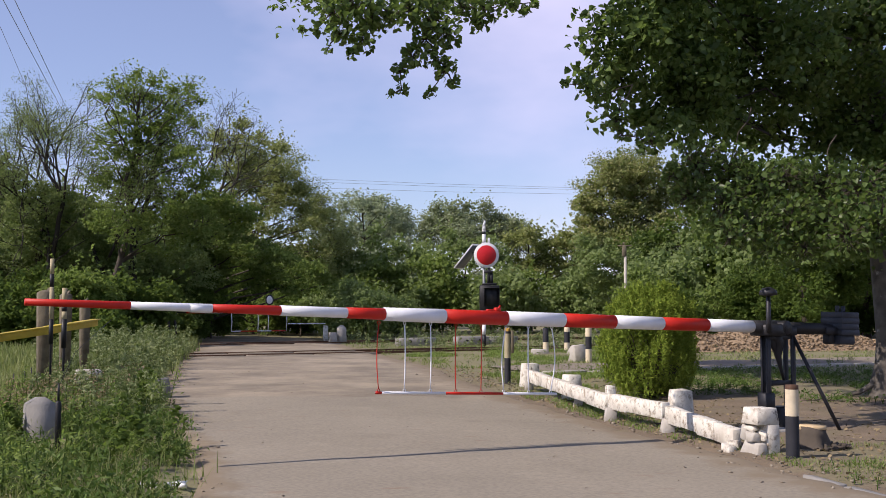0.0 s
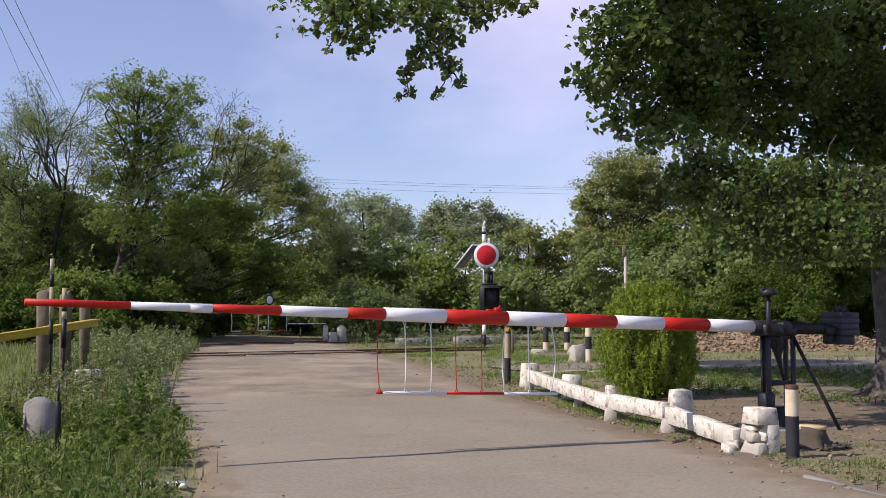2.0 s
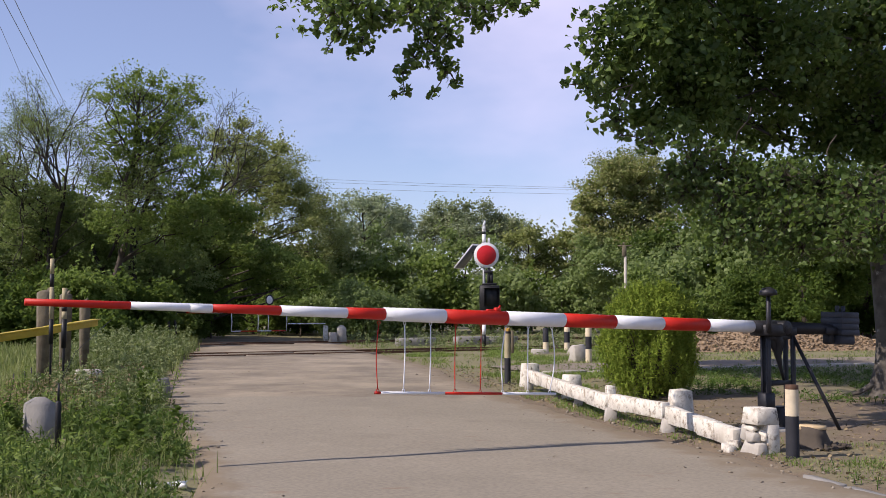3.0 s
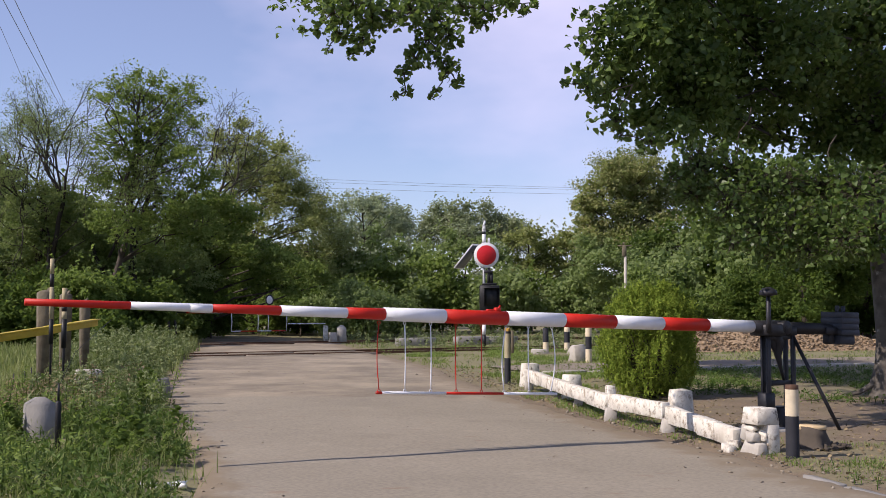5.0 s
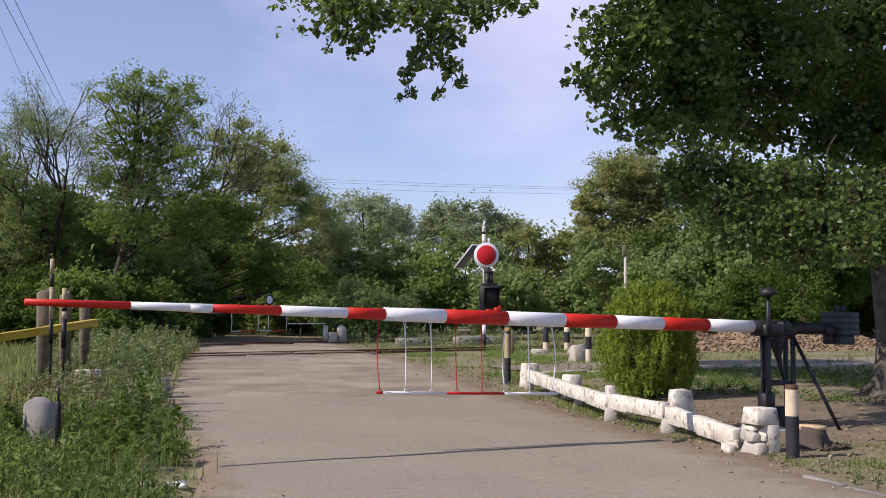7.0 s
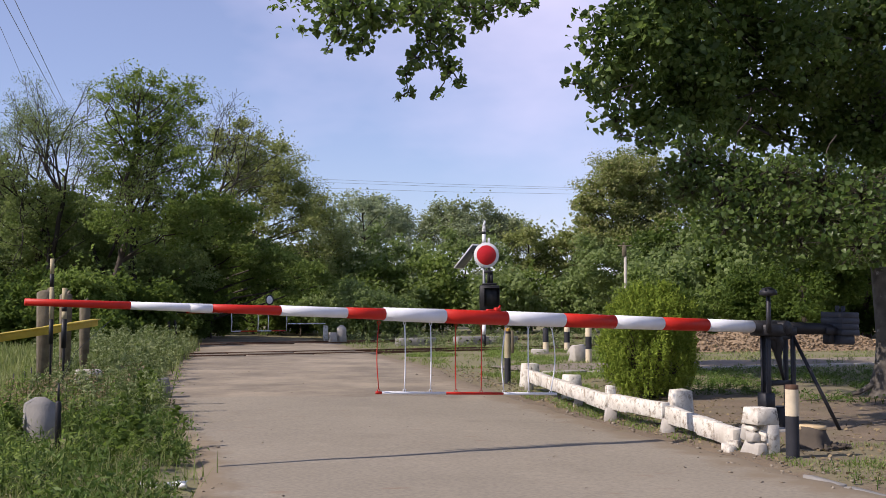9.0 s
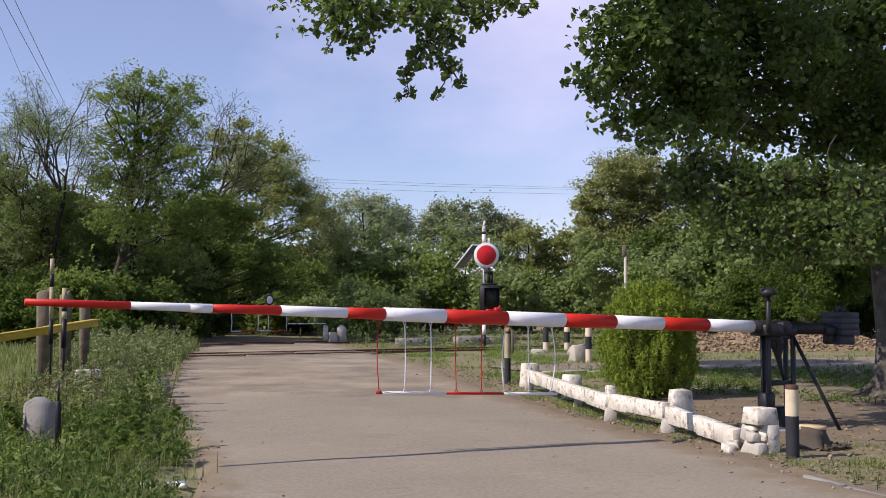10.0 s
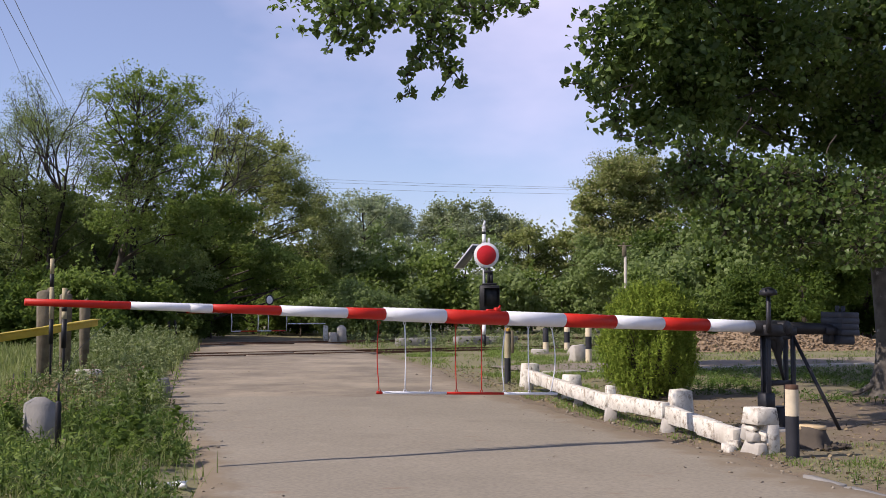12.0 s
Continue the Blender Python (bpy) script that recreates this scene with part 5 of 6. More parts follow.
    for i, (pv, lb) in enumerate(boughs):
        p = np.array(pv)
        geo, lp = Geo(), []
        tied = [np.zeros(3)]
        for x, y, z, r in sorted(lb, key=lambda k: np.linalg.norm(np.array(k[:3]) - p)):
            c = np.array([x, y, z])
            near = min(tied, key=lambda k: np.linalg.norm(k - (c - p)) + 0.3 * np.linalg.norm(k))
            limb(geo, near, c - p, 0.010, 0.005, 0.16, 5, 5)
            tied.append(c - p)
            n = max(9, int(r * r * 4300))
            q = c + np.clip(rng.normal(size=(n, 3)), -1.5, 1.5) * r * np.array([0.55, 0.8, 0.55])
            lp.append(q)
            for k in q[::2]:
                limb(geo, c - p, k - p, 0.0035, 0.002, 0.2, 2, 3)
        bough = part("bough", geo, M_BARKD, root, "", Matrix.Translation(p - o))
        part("leaf_spray", Geo().leaves(np.concatenate(lp) - p, 0.064, "delta", 0.2), L_POPLAR, bough)["kind"] = "stuff"
        PIVOTS.append((bough, p - o))


poplar()


# ---- thuja bush ----
def thuja():
    x, y = 3.25, 16.95
    root = thing("thuja_bush", Matrix.Translation((x, y, g(x, y))), "round bright green thuja bush beside the guard rail", "bush")
    pts, stems = [], Geo()
    for i in range(2600):
        a, k = rng.random() * 2 * math.pi, rng.random() ** 0.5
        zz = rng.random() ** 0.85
        prof = 0.78 * math.sin(math.pi * min(1, 0.20 + 0.68 * zz)) ** 0.7 * (1 if zz < 0.8 else 1 - 1.9 * (zz - 0.8))
        lump = noise.noise(Vector((math.cos(a) * 2.2, math.sin(a) * 2.2, zz * 3.5)))
        frond = noise.noise(Vector((math.cos(a) * 7, math.sin(a) * 7, zz * 5)))
        r = prof * (0.66 + 0.34 * k) * (0.90 + 0.26 * lump + 0.22 * frond)
        c = np.array([r * math.cos(a), r * math.sin(a), 0.04 + zz * (1.60 + 0.18 * lump)])
        up = np.array([0.10 * math.cos(a), 0.10 * math.sin(a), 0.24]) * (0.6 + 0.8 * rng.random())
        u = rng.random((20, 1))
        pts.append(c + up * (u - 0.3) + rng.normal(size=(20, 3)) * 0.028 * (1.2 - u))
        if i % 12 == 0:
            stems.tube([(0.05 * math.cos(a), 0.05 * math.sin(a), 0.0), tuple(c * np.array([0.6, 0.6, 0.6])), tuple(c)], [0.02, 0.01, 0.004], 4, caps=False)
    part("stem", stems, M_BARKD, root)
    crown = part("crown", Geo().leaves(np.concatenate(pts), 0.047, "blade", -0.3), L_THUJA, root)
    PIVOTS.append((crown, np.zeros(3)))


thuja()


# ---- grass and weeds ----
def blades(places, h, w, lean=0.5):
    """Grass: one bent, tapering blade at each place."""
    p = np.asarray(places)
    n = len(p)
    a = rng.random(n) * 2 * math.pi
    d = np.stack([np.cos(a), np.sin(a), np.zeros(n)], 1)
    s = np.stack([-np.sin(a), np.cos(a), np.zeros(n)], 1)
    hh = (h * (0.5 + rng.random(n)))[:, None]
    ll = (lean * rng.random(n))[:, None]
    up = np.array([[0, 0, 1.0]])
    b0, b1 = p - s * w, p + s * w
    m0, m1 = p + up * hh * 0.6 + d * hh * ll * 0.35 - s * w * 0.7, p + up * hh * 0.6 + d * hh * ll * 0.35 + s * w * 0.7
    t = p + up * hh * 0.95 + d * hh * ll
    v = np.stack([b0, b1, m1, t, m0], 1).reshape(-1, 3)
    k = np.arange(n)[:, None] * 5
    return v, np.concatenate([k + np.array([[0, 1, 2, 4]])]).tolist() + (k + np.array([[4, 2, 3]])).tolist()


def scatter(n, x0, x1, y0, y1, keep):
    out = []
    xs, ys = rng.uniform(x0, x1, n), rng.uniform(y0, y1, n)
    for x, y in zip(xs, ys):
        if keep(x, y):
            out.append((x, y, g(x, y) - 0.01))
    return np.array(out)


BARE = ((-2.12, 8.05, 0.24), (-3.98, 10.5, 0.30), (-3.52, 9.7, 0.16))      # trodden spots in the verge


def left_verge(x, y):
    e = float(road_left(y)) + 0.35 * uneven(0, y, 0.9, 2) + 0.3 * uneven(0, y, 2.6, 4)
    if any((x - cx) ** 2 + ((y - cy) * 0.6) ** 2 < r * r for cx, cy, r in BARE):
        return False
    return x < e - 0.02 and uneven(x, y, 0.7, 9) > -0.35


geo = Geo()
p = scatter(34000, -9, -1.4, 5.5, 24, left_verge)
geo.add(*blades(p, 0.20, 0.0045, 1.6))
p = scatter(26000, -14, -4, 22, 44, left_verge)
geo.add(*blades(p, 0.28, 0.012))
tagged(part("verge_grass", geo, L_GRASS), "rough green verge grass beside the road", "grass", kind="stuff")


def right_turf(x, y):
    e = float(road_right(y))
    if x < e + 0.1:
        return False
    a = (x - 1.3) * -0.391 + (y - 21.2) * 0.92
    if 0 < a < 2.9:
        return uneven(x, y, 1.0, 4) > 0.35
    if y < 20:
        return x < e + 1.4 and uneven(x, y, 0.9, 6) > -0.02 and y > 9
    return uneven(x, y, 0.6, 7) > -0.12


geo = Geo()
geo.add(*blades(scatter(30000, -5, 9, 9, 24, right_turf), 0.045, 0.004, 1.2))
geo.add(*blades(scatter(62000, -5, 16, 19, 47, right_turf), 0.06, 0.008, 2.2))
geo.add(*blades(scatter(9000, 3.3, 6.5, 7.0, 11.5, lambda x, y: x > road_right(y) + 0.3 and uneven(x, y, 1.1, 61) > -0.05), 0.04, 0.003, 1.6))
turf = Geo()


def turf_patch(x, y):
    """Close green turf: drifts in the clearing and a band along the foot of the guard rail."""
    d = x - float(road_right(y))
    if y < 18.2:
        return 0.15 < d < 1.15 and uneven(x, y, 1.2, 71) > -0.02
    return d > 0.5 and uneven(x * 0.8, y * 0.45, 1.0, 75) > 0.02 and not 21.2 < y - 0.42 * x < 23.4


turf.add(*blades(scatter(26000, 1.2, 5.5, 9.6, 18.2, turf_patch), 0.055, 0.004, 1.6))
turf.add(*blades(scatter(60000, -1.0, 5.5, 18.2, 36, turf_patch), 0.075, 0.007, 1.6))
tagged(part("low_turf", turf, L_TURF), "soft green turf in drifts beside the road", "grass", kind="stuff")
tagged(part("trackside_grass", geo, L_GRASS), "thin trackside grass in patches", "grass", kind="stuff")


def weeds(n, x0, x1, y0, y1, keep, h, leaf, per, name, label, m, shape="kite"):
    spots = scatter(n, x0, x1, y0, y1, keep)
    st, lp = Geo(), []
    for q in spots:
        hh = h * (0.5 + rng.random())
        tip = q + np.array([rng.normal() * 0.12 * hh, rng.normal() * 0.12 * hh, hh])
        st.tube([tuple(q), tuple(tip)], [0.006, 0.003], 3, caps=False)
        u = rng.random((per, 1)) ** 0.7
        lp.append(q + (tip - q) * u + rng.normal(size=(per, 3)) * np.array([0.09, 0.09, 0.03]) * (1.25 - u))
    ob = part(name, Geo().leaves(np.concatenate(lp), leaf, shape, 0.6), m)
    tagged(ob, label, "weeds", kind="stuff")
    tagged(part(name + "_stalks", st, L_WEED), "green stalks of the roadside weeds", "weeds", kind="stuff")


weeds(2800, -7, -1.4, 6, 14, lambda x, y: left_verge(x, y) and uneven(x, y, 1.3, 12) > -0.15, 0.17, 0.052, 34, "roadside_weeds", "leafy green weeds crowding the road edge", L_WEED, "blade")
weeds(520, -7, -1.6, 6.5, 15, lambda x, y: left_verge(x, y) and uneven(x, y, 0.8, 22) > 0.05, 0.40, 0.050, 70, "bushy_weeds", "taller bushy weeds in clumps on the verge", L_LOCUST, "blade")
weeds(300, -5, -1.4, 7.4, 13, lambda x, y: road_left(y) - 0.7 < x < road_left(y) + 0.02 + 0.2 * uneven(0, y, 2.2, 6) and uneven(x, y, 1.6, 41) > 0.1 and (x + 2.12) ** 2 + (y - 8.05) ** 2 > 0.16, 0.22, 0.038, 60, "broad_weeds", "dark broad-leaved weeds spilling onto the road", L_WEED)
weeds(260, -6.5, -2.0, 8.0, 15, lambda x, y: left_verge(x, y) and uneven(x, y, 1.2, 51) > 0.2, 0.40, 0.06, 70, "dock_weeds", "dark leafy weeds standing in tufts", L_DARK)
weeds(160, -7.5, -4.2, 11, 17, lambda x, y: left_verge(x, y) and uneven(x, y, 0.9, 31) > 0.0, 0.42, 0.03, 40, "dry_weeds", "pale dry weeds around the old posts", L_DRY)
weeds(110, -5.3, -4.0, 12.0, 14.6, lambda x, y: left_verge(x, y), 0.36, 0.045, 34, "straw_weeds", "pale straw-dry weeds beside the broken lump", L_DRY, "blade")
weeds(900, -8, -3.0, 12, 20, lambda x, y: left_verge(x, y) and x > road_left(y) - 1.7, 0.40, 0.062, 44, "verge_weeds", "grey-green weeds thick on the verge", L_GREY, "blade")
weeds(1300, -12, -5.0, 19, 33, lambda x, y: left_verge(x, y) and x > road_left(y) - 2.4, 0.60, 0.085, 40, "tall_weeds", "tall grey-green weeds on the verge", L_GREY, "blade")
weeds(1300, 0, 6, 8.5, 20, lambda x, y: road_right(y) + 0.05 < x < road_right(y) + 1.6 and uneven(x, y, 1.1, 16) > 0.08, 0.06, 0.026, 16, "low_weeds", "low green weeds along the guard rail", L_WEED, "blade")
weeds(220, 3.2, 6.5, 6.5, 11, lambda x, y: x > road_right(y) + 0.25 and uneven(x, y, 1.1, 61) > -0.1, 0.045, 0.022, 14, "sparse_weeds", "sparse low weeds on bare soil by the road", L_GRASS, "blade")
weeds(1500, 3, 10, 16.0, 23, lambda x, y: uneven(x, y, 0.7, 18) > -0.1, 0.10, 0.050, 18, "shade_weeds", "low weeds in the shade of the poplar", L_WEED, "blade")
weeds(1100, -4, 12, 18.5, 38, lambda x, y: x > road_right(y) + 0.3 and uneven(x, y, 0.6, 26) > 0.05, 0.16, 0.05, 18, "clearing_weeds", "patchy weeds in the trackside clearing", L_GREY, "blade")
weeds(500, -6, 12, 34, 48, lambda x, y: x > road_right(y) + 0.2, 0.34, 0.09, 24, "trackside_weeds", "low weeds behind the tracks", L_GREY, "blade")


# ---- left side: posts, rail, blocks ----
def fence_post(x, y, h, w, d, turn, label):
    ob = thing("wooden_post", pose(x, y, g(x, y), 0, 0, turn), label, "post", "old fence posts")
    pts = [(sx * w / 2 * k, sy * d / 2 * k, z) for z, k in ((-0.1, 0.78), (h * 0.3, 0.82), (h * 0.7, 0.97), (h - 0.03, 1.0)) for sx in (-1, 1) for sy in (-1, 1)]
    pts += [(-w * 0.4, -d * 0.4, h), (w * 0.2, d * 0.4, h + 0.02), (w * 0.42, -d * 0.3, h - 0.005)]
    part("shaft", Geo().hull(pts), M_WOODOLD, ob)
    part("wood_splinter", Geo().box((w * 0.25, 0, h + 0.015), (w * 0.3, d * 0.6, 0.05), 0.006, 0.6, jitter=0.02), M_WOODOLD, ob)


fence_post(-5.88, 15.9, 1.58, 0.22, 0.16, 34, "weathered grey wooden fence post with a split top")
fence_post(-6.14, 17.5, 1.56, 0.17, 0.17, 30, "weathered grey wooden fence post")
fence_post(-6.26, 18.8, 1.46, 0.15, 0.14, 36, "thin weathered wooden fence post")


def yellow_rail():
    root = thing("yellow_rail", Matrix.Translation((-5.2, 15.0, 0.9)), "yellow painted steel rail fixed to old posts", "rail")
    a, b, c = Vector((-7.6, 12.4, 0.60)), Vector((-5.55, 15.1, 1.01)), Vector((-5.60, 17.4, 1.09))
    o = Vector((-5.2, 15.0, 0.9))
    for p, q in ((a, b), (b, c)):
        d = q - p
        m = d.to_track_quat("X", "Z").to_matrix().to_4x4()
        part("rail_beam", Geo().box((p + q) / 2 - o, (d.length, 0.05, 0.11), 0.01, m=m).box((p + q) / 2 - o + Vector((0, 0, 0.05)), (d.length, 0.13, 0.02), 0.005, m=m), M_YELLOW, root)


yellow_rail()


def gauge_pole(x, y, h, z0, r, label, bands):
    root = thing("marker_pole", pose(x, y, g(x, y)), label, "pole", "marker poles")
    part("pole", Geo().tube([(0, 0, -0.05), (0, 0, h * 0.5), (0, 0, h)], [r * 0.35, r * 0.5, r * 0.8], 8), M_STEEL, root)
    for a, b, m in bands:
        part("band", Geo().tube([(0, 0, a), (0, 0, b)], r, 10), m, root)


gauge_pole(-5.10, 14.0, 1.97, 0, 0.028, "thin cream and black striped marker pole",
           ((0.86, 1.18, M_BLACK), (1.18, 1.6, M_STRAW), (1.6, 1.77, M_BLACK), (1.77, 1.97, M_STRAW)))
gauge_pole(-5.0, 14.2, 1.59, 0, 0.035, "short cream and black striped marker pole", ((0.80, 1.18, M_BLACK), (1.18, 1.28, M_STRAW), (1.28, 1.36, M_BLACK), (1.36, 1.59, M_STRAW)))


def stake():
    root = thing("iron_stake", pose(-3.56, 10.0, 0), "rusty black iron stake in the weeds", "stake")
    part("shaft", Geo().tube([(0, 0, -0.05), (0, 0, 0.45), (0, 0, 0.47)], [0.028, 0.028, 0.014], 10).tube([(0, 0, 0.45), (0.0, 0, 0.63)], [0.012, 0.01], 8), M_BLACK, root)
    part("wire", Geo().tube([(0, 0, 0.6), (0.01, 0.4, 0.9), (-0.02, 1.6, 1.2)], 0.003, 4), M_STEEL, root)


stake()


def concrete_block(x, y, sx, sy, sz, rz, label, m=M_CONC, rough=0.05):
    root = thing("concrete_block", pose(x, y, g(x, y), 0, 0, rz), label, "block")
    part("block", Geo().box((0, 0, sz / 2 - 0.03), (sx, sy, sz + 0.06), 0.010, 0.86, jitter=rough), m, root)


def marker_stone(x, y, w, d, h, rz, label, m):
    root = thing("marker_stone", pose(x, y, g(x, y), 0, 0, rz), label, "stone")
    v = []
    for z, kw, kd in ((-0.1, 1.12, 1.12), (0.0, 1.1, 1.1), (h * 0.84, 1.0, 1.0)):
        v += [(sx * w / 2 * kw, sy * d / 2 * kd, z) for sx in (-1, 1) for sy in (-1, 1)]
    v += [(k * w * 0.16, j * d * 0.16, h) for k in (-1, 1) for j in (-1, 1)]
    part("stone", Geo().hull(v), m, root)


marker_stone(-4.10, 11.0, 0.28, 0.26, 0.42, 30, "pale grey gabled concrete marker stone among weeds", M_CONC)
# this marker's shade is in its darker colour; nothing casts it
concrete_block(-4.12, 15.9, 0.20, 0.22, 0.30, 20, "small concrete marker at the road edge, darkened as if in shade", M_CONCSHADE, 0.02)
concrete_block(-5.15, 15.7, 0.42, 0.35, 0.42, 30, "pale broken concrete lump in the weeds", M_STONE)
marker_stone(-3.80, 40.3, 0.30, 0.26, 0.68, 20, "pale concrete marker stone at the far road side", M_STONE)
concrete_block(-4.10, 40.0, 0.26, 0.24, 0.42, 30, "broken pale concrete block at the far road side", M_STONE)
concrete_block(-4.62, 42.3, 0.20, 0.20, 0.62, 0, "white painted concrete post beyond the tracks", M_LIME)
concrete_block(-10.3, 37.2, 0.3, 0.3, 0.6, 0, "pale stone marker in the weeds", M_STONE)
concrete_block(3.40, 26.9, 0.36, 0.30, 0.38, 20, "pale concrete lump beside the bollards", M_STONE, 0.14)
concrete_block(4.0, 31.5, 0.6, 0.4, 0.2, 10, "low pale stone beside the bollards", M_STONE, 0.16)
concrete_block(2.8, 31.3, 0.5, 0.35, 0.11, 0, "low pale stone beside the bollards", M_STONE, 0.10)


def edge_unit(x, y, L):
    root = thing("platform_edge_unit", Matrix.Translation((x, y, 0)) @ Matrix.Rotation(math.atan2(TRACK.y, TRACK.x) * 0.7, 4, "Z"), "grey precast concrete edge unit with drain holes", "concrete unit", "edge units")
    part("unit", Geo().box((0, 0, 0.14), (L, 0.5, 0.30), 0.02, jitter=0.02), M_CONC, root)
    for k in (-0.2, 0.2):
        part("drain_hole", Geo().disc((k * L, -0.25, 0.17), (0, 1, 0), 0.05, 0.012, 12, 0.002), M_BLACK, root)


edge_unit(-0.95, 37.4, 1.35)
edge_unit(1.0, 38.6, 1.2)
edge_unit(2.1, 39.3, 1.2)


def edging(x, y, L, rz):
    root = thing("edging_slab", pose(x, y, g(x, y), 0, 0, rz), "pale worn concrete edging flush with the road", "edging")
    part("slab", Geo().box((0, 0, -0.040), (L, 0.11, 0.09), 0.006, jitter=0.012), M_CONC, root)


edging(3.17, 9.02, 0.5, 102)
edging(3.31, 8.44, 0.5, 104)


def thin_stake(x, y, h, lean):
    root = thing("thin_stake", pose(x, y, g(x, y), 0, lean, 0), "thin dark iron rod standing in the grass", "stake", "thin stakes")
    part("rod", Geo().tube([(0, 0, -0.05), (0.01, 0, h * 0.6), (0, 0, h)], [0.012, 0.011, 0.009], 7), M_BLACK, root)


thin_stake(-6.14, 15.81, 0.46, 1)
thin_stake(-6.26, 16.43, 0.42, -2)
thin_stake(-6.09, 15.25, 0.40, 3)


# ---- stump, soil heap, rubbish ----
def stump():
    x, y = 3.76, 11.05
    root = thing("tree_stump", Matrix.Translation((x, y, g(x, y))), "freshly sawn low tree stump with pale top", "stump")
    v, f, n = [], [], 26
    rows = ((-0.06, 0.30, 0.30), (0.0, 0.235, 0.24), (0.06, 0.185, 0.16), (0.14, 0.16, 0.10), (0.21, 0.148, 0.07))
    for z, r, rough in rows:
        for k in range(n):
            a = 2 * math.pi * k / n
            q = r * (1 + rough * (math.sin(3 * a + 0.6) * 0.6 + 0.5 * math.sin(7 * a) + (rng.random() - 0.5)))
            v.append((q * math.cos(a), q * math.sin(a), z + 0.02 * math.sin(2 * a) * (z > 0.1)))
    f = [(i * n + k, i * n + (k + 1) % n, (i + 1) * n + (k + 1) % n, (i + 1) * n + k) for i in range(len(rows) - 1) for k in range(n)]
    f.append(tuple(range((len(rows) - 1) * n, len(rows) * n)))
    part("bark", Geo().add(v, f), M_BARKD, root)
    part("cut_face", Geo().tube([(0, 0, 0.195), (0, 0, 0.232)], [0.146, 0.138], 18, wobble=0.15), M_CUT, root)
    debris = Geo()
    for k in range(70):
        a, r = rng.random() * 6.3, 0.16 + 0.16 * rng.random()
        debris.rock((r * math.cos(a) + 0.08, r * math.sin(a), 0.02 + 0.10 * (0.34 - r)), 0.02 + 0.035 * rng.random(), 0.6, 8)
    part("bark_debris", debris, M_BARKD, root)["kind"] = "stuff"


stump()


def soil_heap():
    geo = Geo()
    crest = lambda u: 0.85 * math.sin(math.pi * min(1, 0.1 + u * 0.9)) ** 0.5 * (0.8 + 0.3 * uneven(u * 9, 1, 1.0))
    v, f, n, w = [], [], 50, 12
    for i in range(n + 1):
        for j in range(w + 1):
            u, q = i / n, 2 * j / w - 1
            x = 7.4 + 6.9 * u
            v.append((x, 32 + q * 1.5 + 0.2 * x, max(-0.05, crest(u) * (1 - abs(q) ** 1.3)) + 0.05 * uneven(x * 3, q * 4, 1.0)))
    f = [(i * (w + 1) + j, (i + 1) * (w + 1) + j, (i + 1) * (w + 1) + j + 1, i * (w + 1) + j + 1) for i in range(n) for j in range(w)]
    geo.add(v, f)
    for i in range(3600):
        u, q = rng.random(), (rng.random() - 0.65) * 1.5
        x = 7.4 + 6.9 * u
        geo.rock((x, 32 + q * 1.5 + 0.2 * x, max(0.0, crest(u) * (1 - abs(min(1, abs(q))) ** 1.3)) + 0.02), 0.02 + 0.08 * rng.random() ** 2.5, 0.6, 6)
    tagged(part("soil_heap", geo, M_SOIL), "long heap of brown earth and rubble", "soil heap", kind="stuff")


soil_heap()

for i in range(14):
    x, y = -2.20 + 0.045 * (i % 7) + 0.02 * math.sin(i * 2.3), 7.92 + 0.05 * (i % 5)
    ob = tagged(new("wrapper", Geo().rock((0, 0, 0.02), 0.03 + 0.035 * rng.random(), 0.45, 9).mesh("wrapper", M_FOIL)), "crumpled white wrapper thrown at the road edge", "rubbish", "rubbish")
    ob.matrix_basis = pose(x, y, g(x, y), 0, 0, 40 * i)

geo = Geo()
for i in range(420):
    y = rng.uniform(8.5, 24)
    x = float(road_right(y)) + rng.normal() * 0.45 + 0.15
    geo.rock((x, y, g(x, y) + 0.012), 0.012 + 0.025 * rng.random() ** 2, 0.6, 7)
for i in range(160):
    y = rng.uniform(7.5, 24)
    x = float(road_left(y)) + rng.normal() * 0.2
    geo.rock((x, y, g(x, y) + 0.012), 0.012 + 0.02 * rng.random() ** 2, 0.6, 7)
tagged(part("loose_gravel", geo, M_GRIT), "loose pale gravel along the road edges", "gravel", kind="stuff")


litter, twigs = [], Geo()
for i in range(2400):
    y = rng.uniform(8.8, 24)
    x = float(road_right(y)) + abs(rng.normal()) * 2.4 + 0.05
    litter.append((x, y, g(x, y) + 0.018))
for i in range(140):
    y = rng.uniform(9, 20)
    x = float(road_right(y)) + 0.2 + 4.5 * rng.random()
    a, L = rng.random() * 6.3, 0.1 + 0.4 * rng.random() ** 2
    z = g(x, y) + 0.035
    twigs.tube([(x, y, z), (x + math.cos(a) * L * 0.5, y + math.sin(a) * L * 0.5, z + 0.015), (x + math.cos(a + 0.3) * L, y + math.sin(a + 0.3) * L, z)], [0.006, 0.005, 0.002], 4)
tagged(part("leaf_litter", Geo().leaves(litter, 0.045, "kite", 2.0), L_DRY), "dry brown leaf litter on the bare earth", "leaf litter", kind="stuff")
tagged(part("fallen_twigs", twigs, M_BARKD), "fallen twigs on the bare earth", "twigs", kind="stuff")
geo = Geo()
for i in range(230):
    y = 7.4 + 26 * rng.random() ** 1.6
    k = rng.random()
    x = float(road_left(y)) * k + float(road_right(y)) * (1 - k)
    geo.rock((x, y, g(x, y) + 0.016), 0.004 + 0.013 * rng.random() ** 3, 0.5, 7)
tagged(part("road_grit", geo, M_GRIT), "scattered grit and small stones on the road", "gravel", kind="stuff")


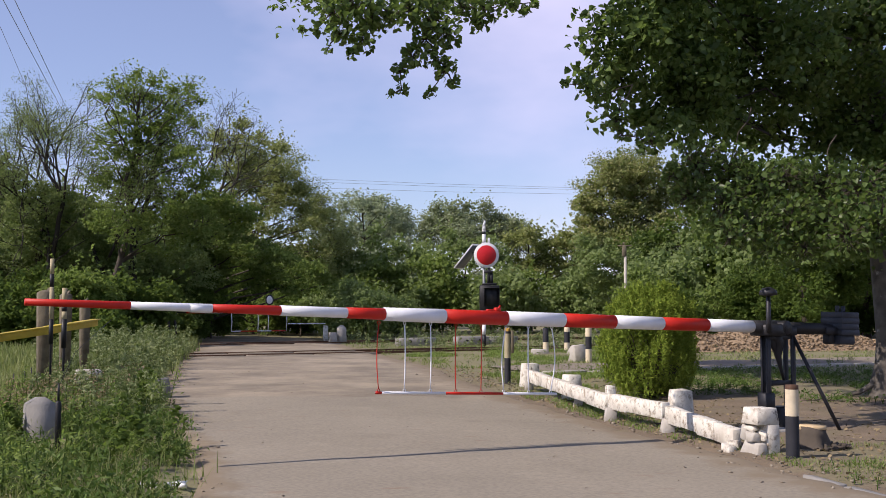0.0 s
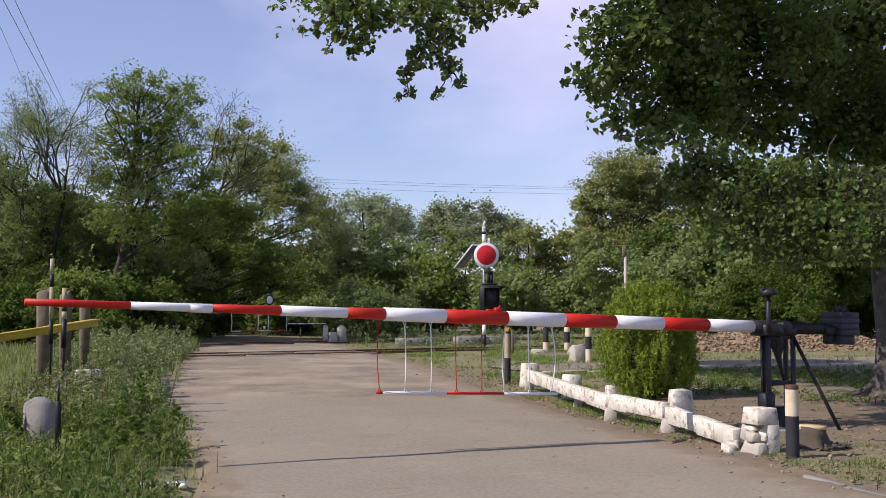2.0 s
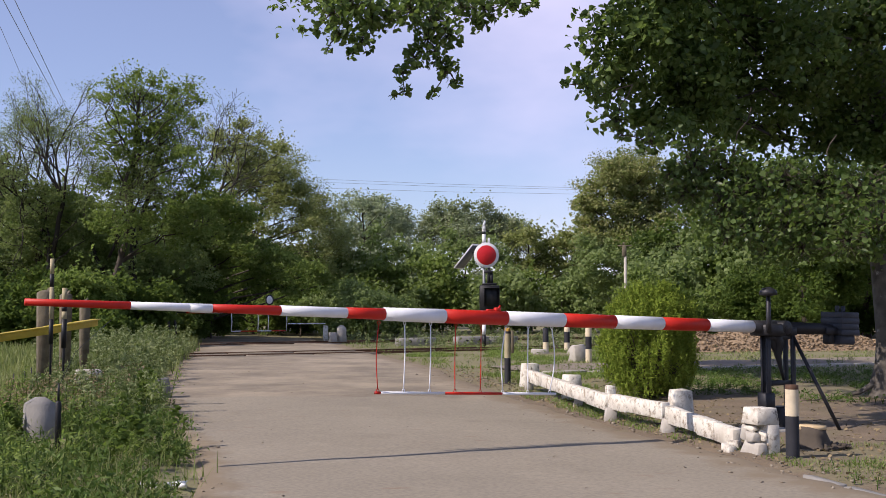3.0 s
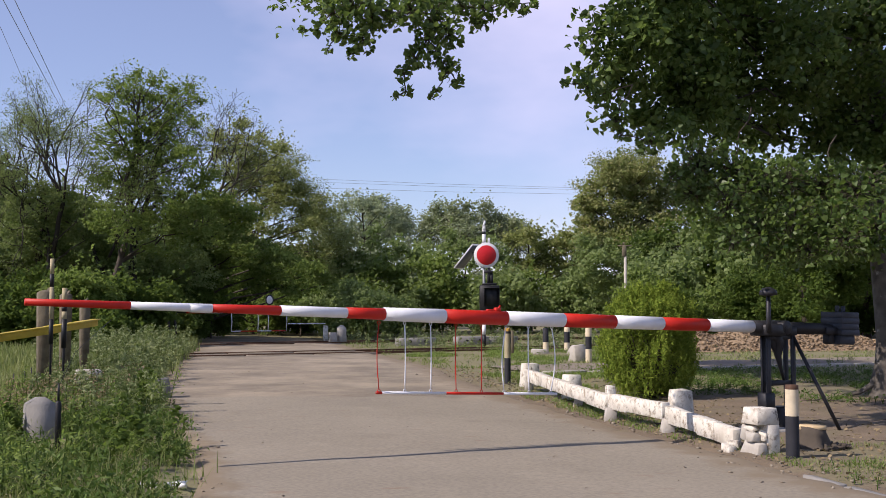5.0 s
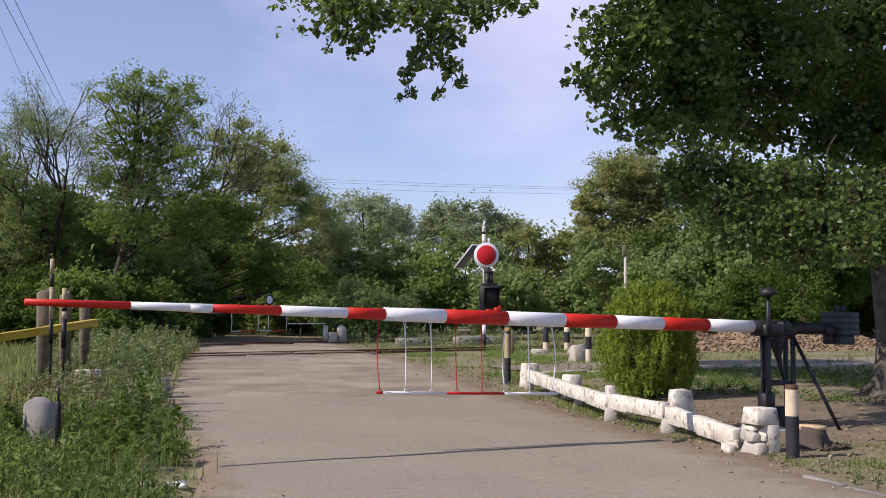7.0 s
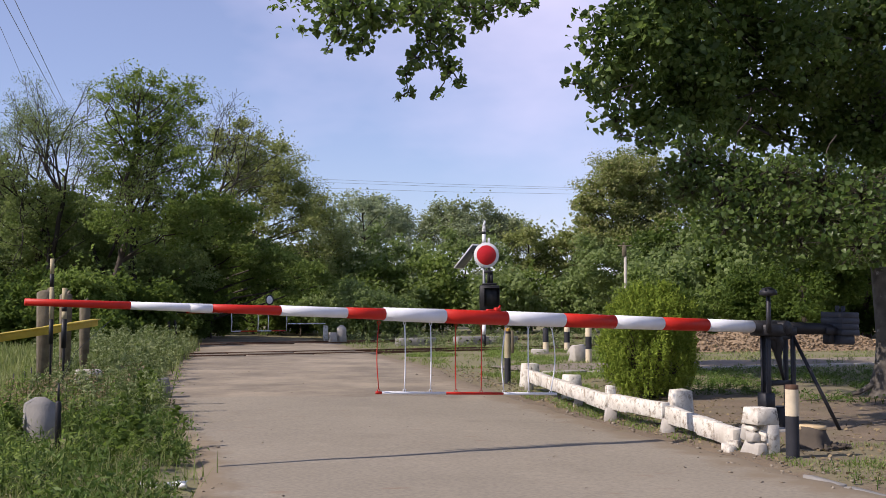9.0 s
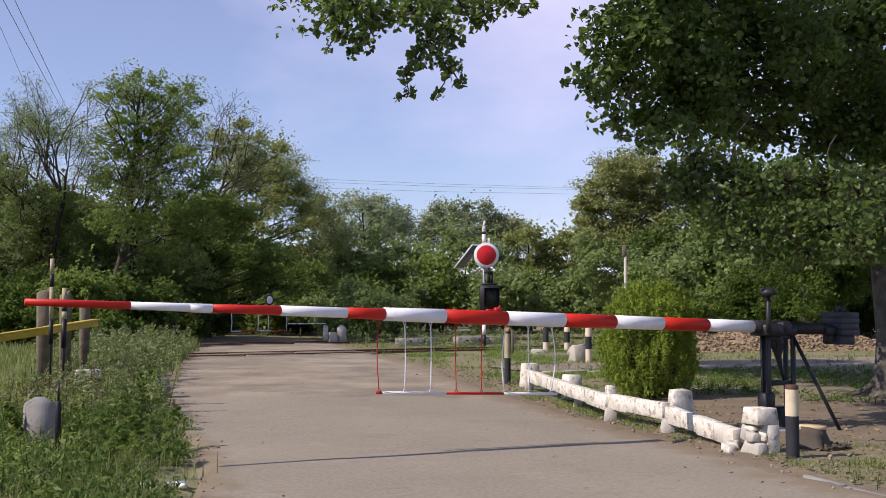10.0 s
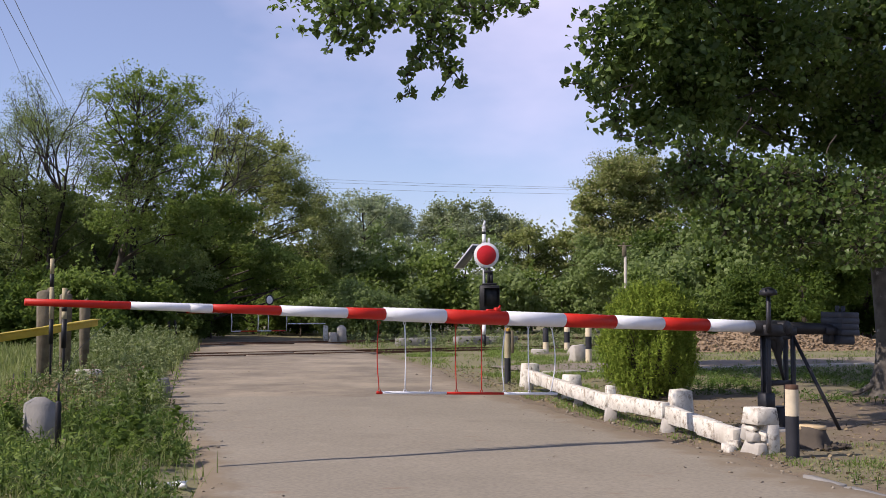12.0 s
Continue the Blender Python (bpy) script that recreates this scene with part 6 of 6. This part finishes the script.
# ---- wires and pole ----
def wires():
    root = thing("overhead_line", Matrix.Translation((0, 80, 0)), "thin overhead wires crossing the sky", "wires")
    for zl, zr in ((10.84, 10.33), (10.6, 10.2), (10.16, 9.86)):
        pts = [(x, 0, zl + (zr - zl) * (x + 10.3) / 21.0 + 0.0006 * (x - 8) ** 2 - 0.05) for x in np.linspace(-60, 60, 13)]
        part("wire", Geo().tube(pts, 0.009, 4), M_GALV, root)
    for x in (-60, 60):
        z = 10.3 - 0.0243 * (x + 10.3) + 0.0006 * (x - 8) ** 2
        part("line_pole", Geo().tube([(x, 0.02, -0.1), (x, 0.02, z + 0.9)], [0.16, 0.11], 10).box((x, 0.02, z), (0.3, 1.2, 0.12), 0.01), M_WOODOLD, root)
    root = thing("overhead_line", Matrix.Translation((-14, 36, 10)), "dark overhead wires running beside the road", "wires")
    for x0, x1, z1, r in ((1.9, -18.8, 0.3, 0.012), (2.25, -18.9, 0.3, 0.012), (1.6, -22.5, 0.1, 0.008)):
        part("wire", Geo().tube([(x0, -8, 0.3), ((x0 + x1) / 2, 33, z1 - 0.25), (x1, 74, z1)], r, 4), M_GALV, root)
    part("line_pole", Geo().tube([(-19.8, 74.1, -10.1), (-19.8, 74.1, 0.6)], [0.15, 0.11], 10).box((-20.4, 74.1, 0.2), (4.6, 0.1, 0.12), 0.01), M_WOODOLD, root)


wires()


def utility_pole():
    root = thing("concrete_pole", Matrix.Translation((7.48, 44, 0)), "slim pale concrete pole with a lamp head", "pole")
    part("shaft", Geo().tube([(0, 0, 0), (0, 0, 3.45)], [0.08, 0.055], 10), M_STONE, root)
    part("head", Geo().box((-0.04, 0, 3.66), (0.17, 0.14, 0.46), 0.02).box((-0.02, 0, 3.87), (0.58, 0.08, 0.05), 0.01).tube([(-0.06, 0, 3.9), (-0.06, 0, 4.02)], 0.03, 8), M_WOODOLD, root)


utility_pole()


# ---- what moves ----
def motions():
    amp = 0.0125
    for ob, p, L in near_screen:
        rows = []
        for k in range(61):
            t = 12.0 * k / 60
            a = amp / 0.645 * (0.8 + 0.35 * math.sin(t * 0.55 - 1.2)) * math.cos(2 * math.pi * (t - 0.5) / SWAY_T)
            if L:
                rows.append((t, Matrix.Translation(p) @ Matrix.Translation((-L * math.sin(a), 0, L * (1 - math.cos(a))))))
            else:
                rows.append((t, Matrix.Translation(p) @ Matrix.Rotation(a, 4, "Y")))
        walk(ob, rows)
    # sway of the hanging sprig, degrees by seconds
    sprig_t = [0, 0.5, 1, 1.5, 2, 2.5, 3, 3.5, 4, 4.5, 5, 5.5, 6, 6.5, 7, 7.5, 8, 8.5, 9, 9.5, 10, 10.5, 11, 11.5, 12]
    sprig = [-6.5, -6.3, -4.0, -0.8, -0.5, -4.3, -4.0, -1.5, -2.5, -3.8, -2.8, 0.2, 1.7, 0.7, 0.2, -1.5, -1.0, 0.4, -0.8, -0.8, -0.5, 1.4, 0.9, 0.2, 0.2]
    for i, (ob, p) in enumerate(PIVOTS):
        rows = []
        for k in range(49):
            t = k * 0.25
            if i == 1:
                a, b = -0.6 * float(np.interp(t, sprig_t, sprig)), 0.6 * math.sin(1.9 * t)
            else:
                s = (0.6, 1, 0.9, 4.2, 4.6, 4.2, 0.35, 0.35)[i]
                a = s * (0.6 * math.sin(t * 2.3 + i * 1.7) + 0.4 * math.sin(t * 3.9 + i * 2.9))
                b = s * (0.5 * math.sin(t * 1.7 + i * 0.7) + 0.5 * math.sin(t * 4.3 + i * 1.1))
            rows.append((t, Matrix.Translation(p) @ Euler((radians(b), radians(a), 0)).to_matrix().to_4x4()))
        walk(ob, rows)
    # the tall crowns lean a very little in the wind
    for i, ob in enumerate(SWAYING):
        rows = []
        for k in range(25):
            t = k * 0.5
            a = 0.16 * math.sin(t * 1.4 + i * 1.3) + 0.08 * math.sin(t * 3.1 + i)
            rows.append((t, Euler((radians(a * 0.5), radians(a), 0)).to_matrix().to_4x4()))
        walk(ob, rows)


motions()
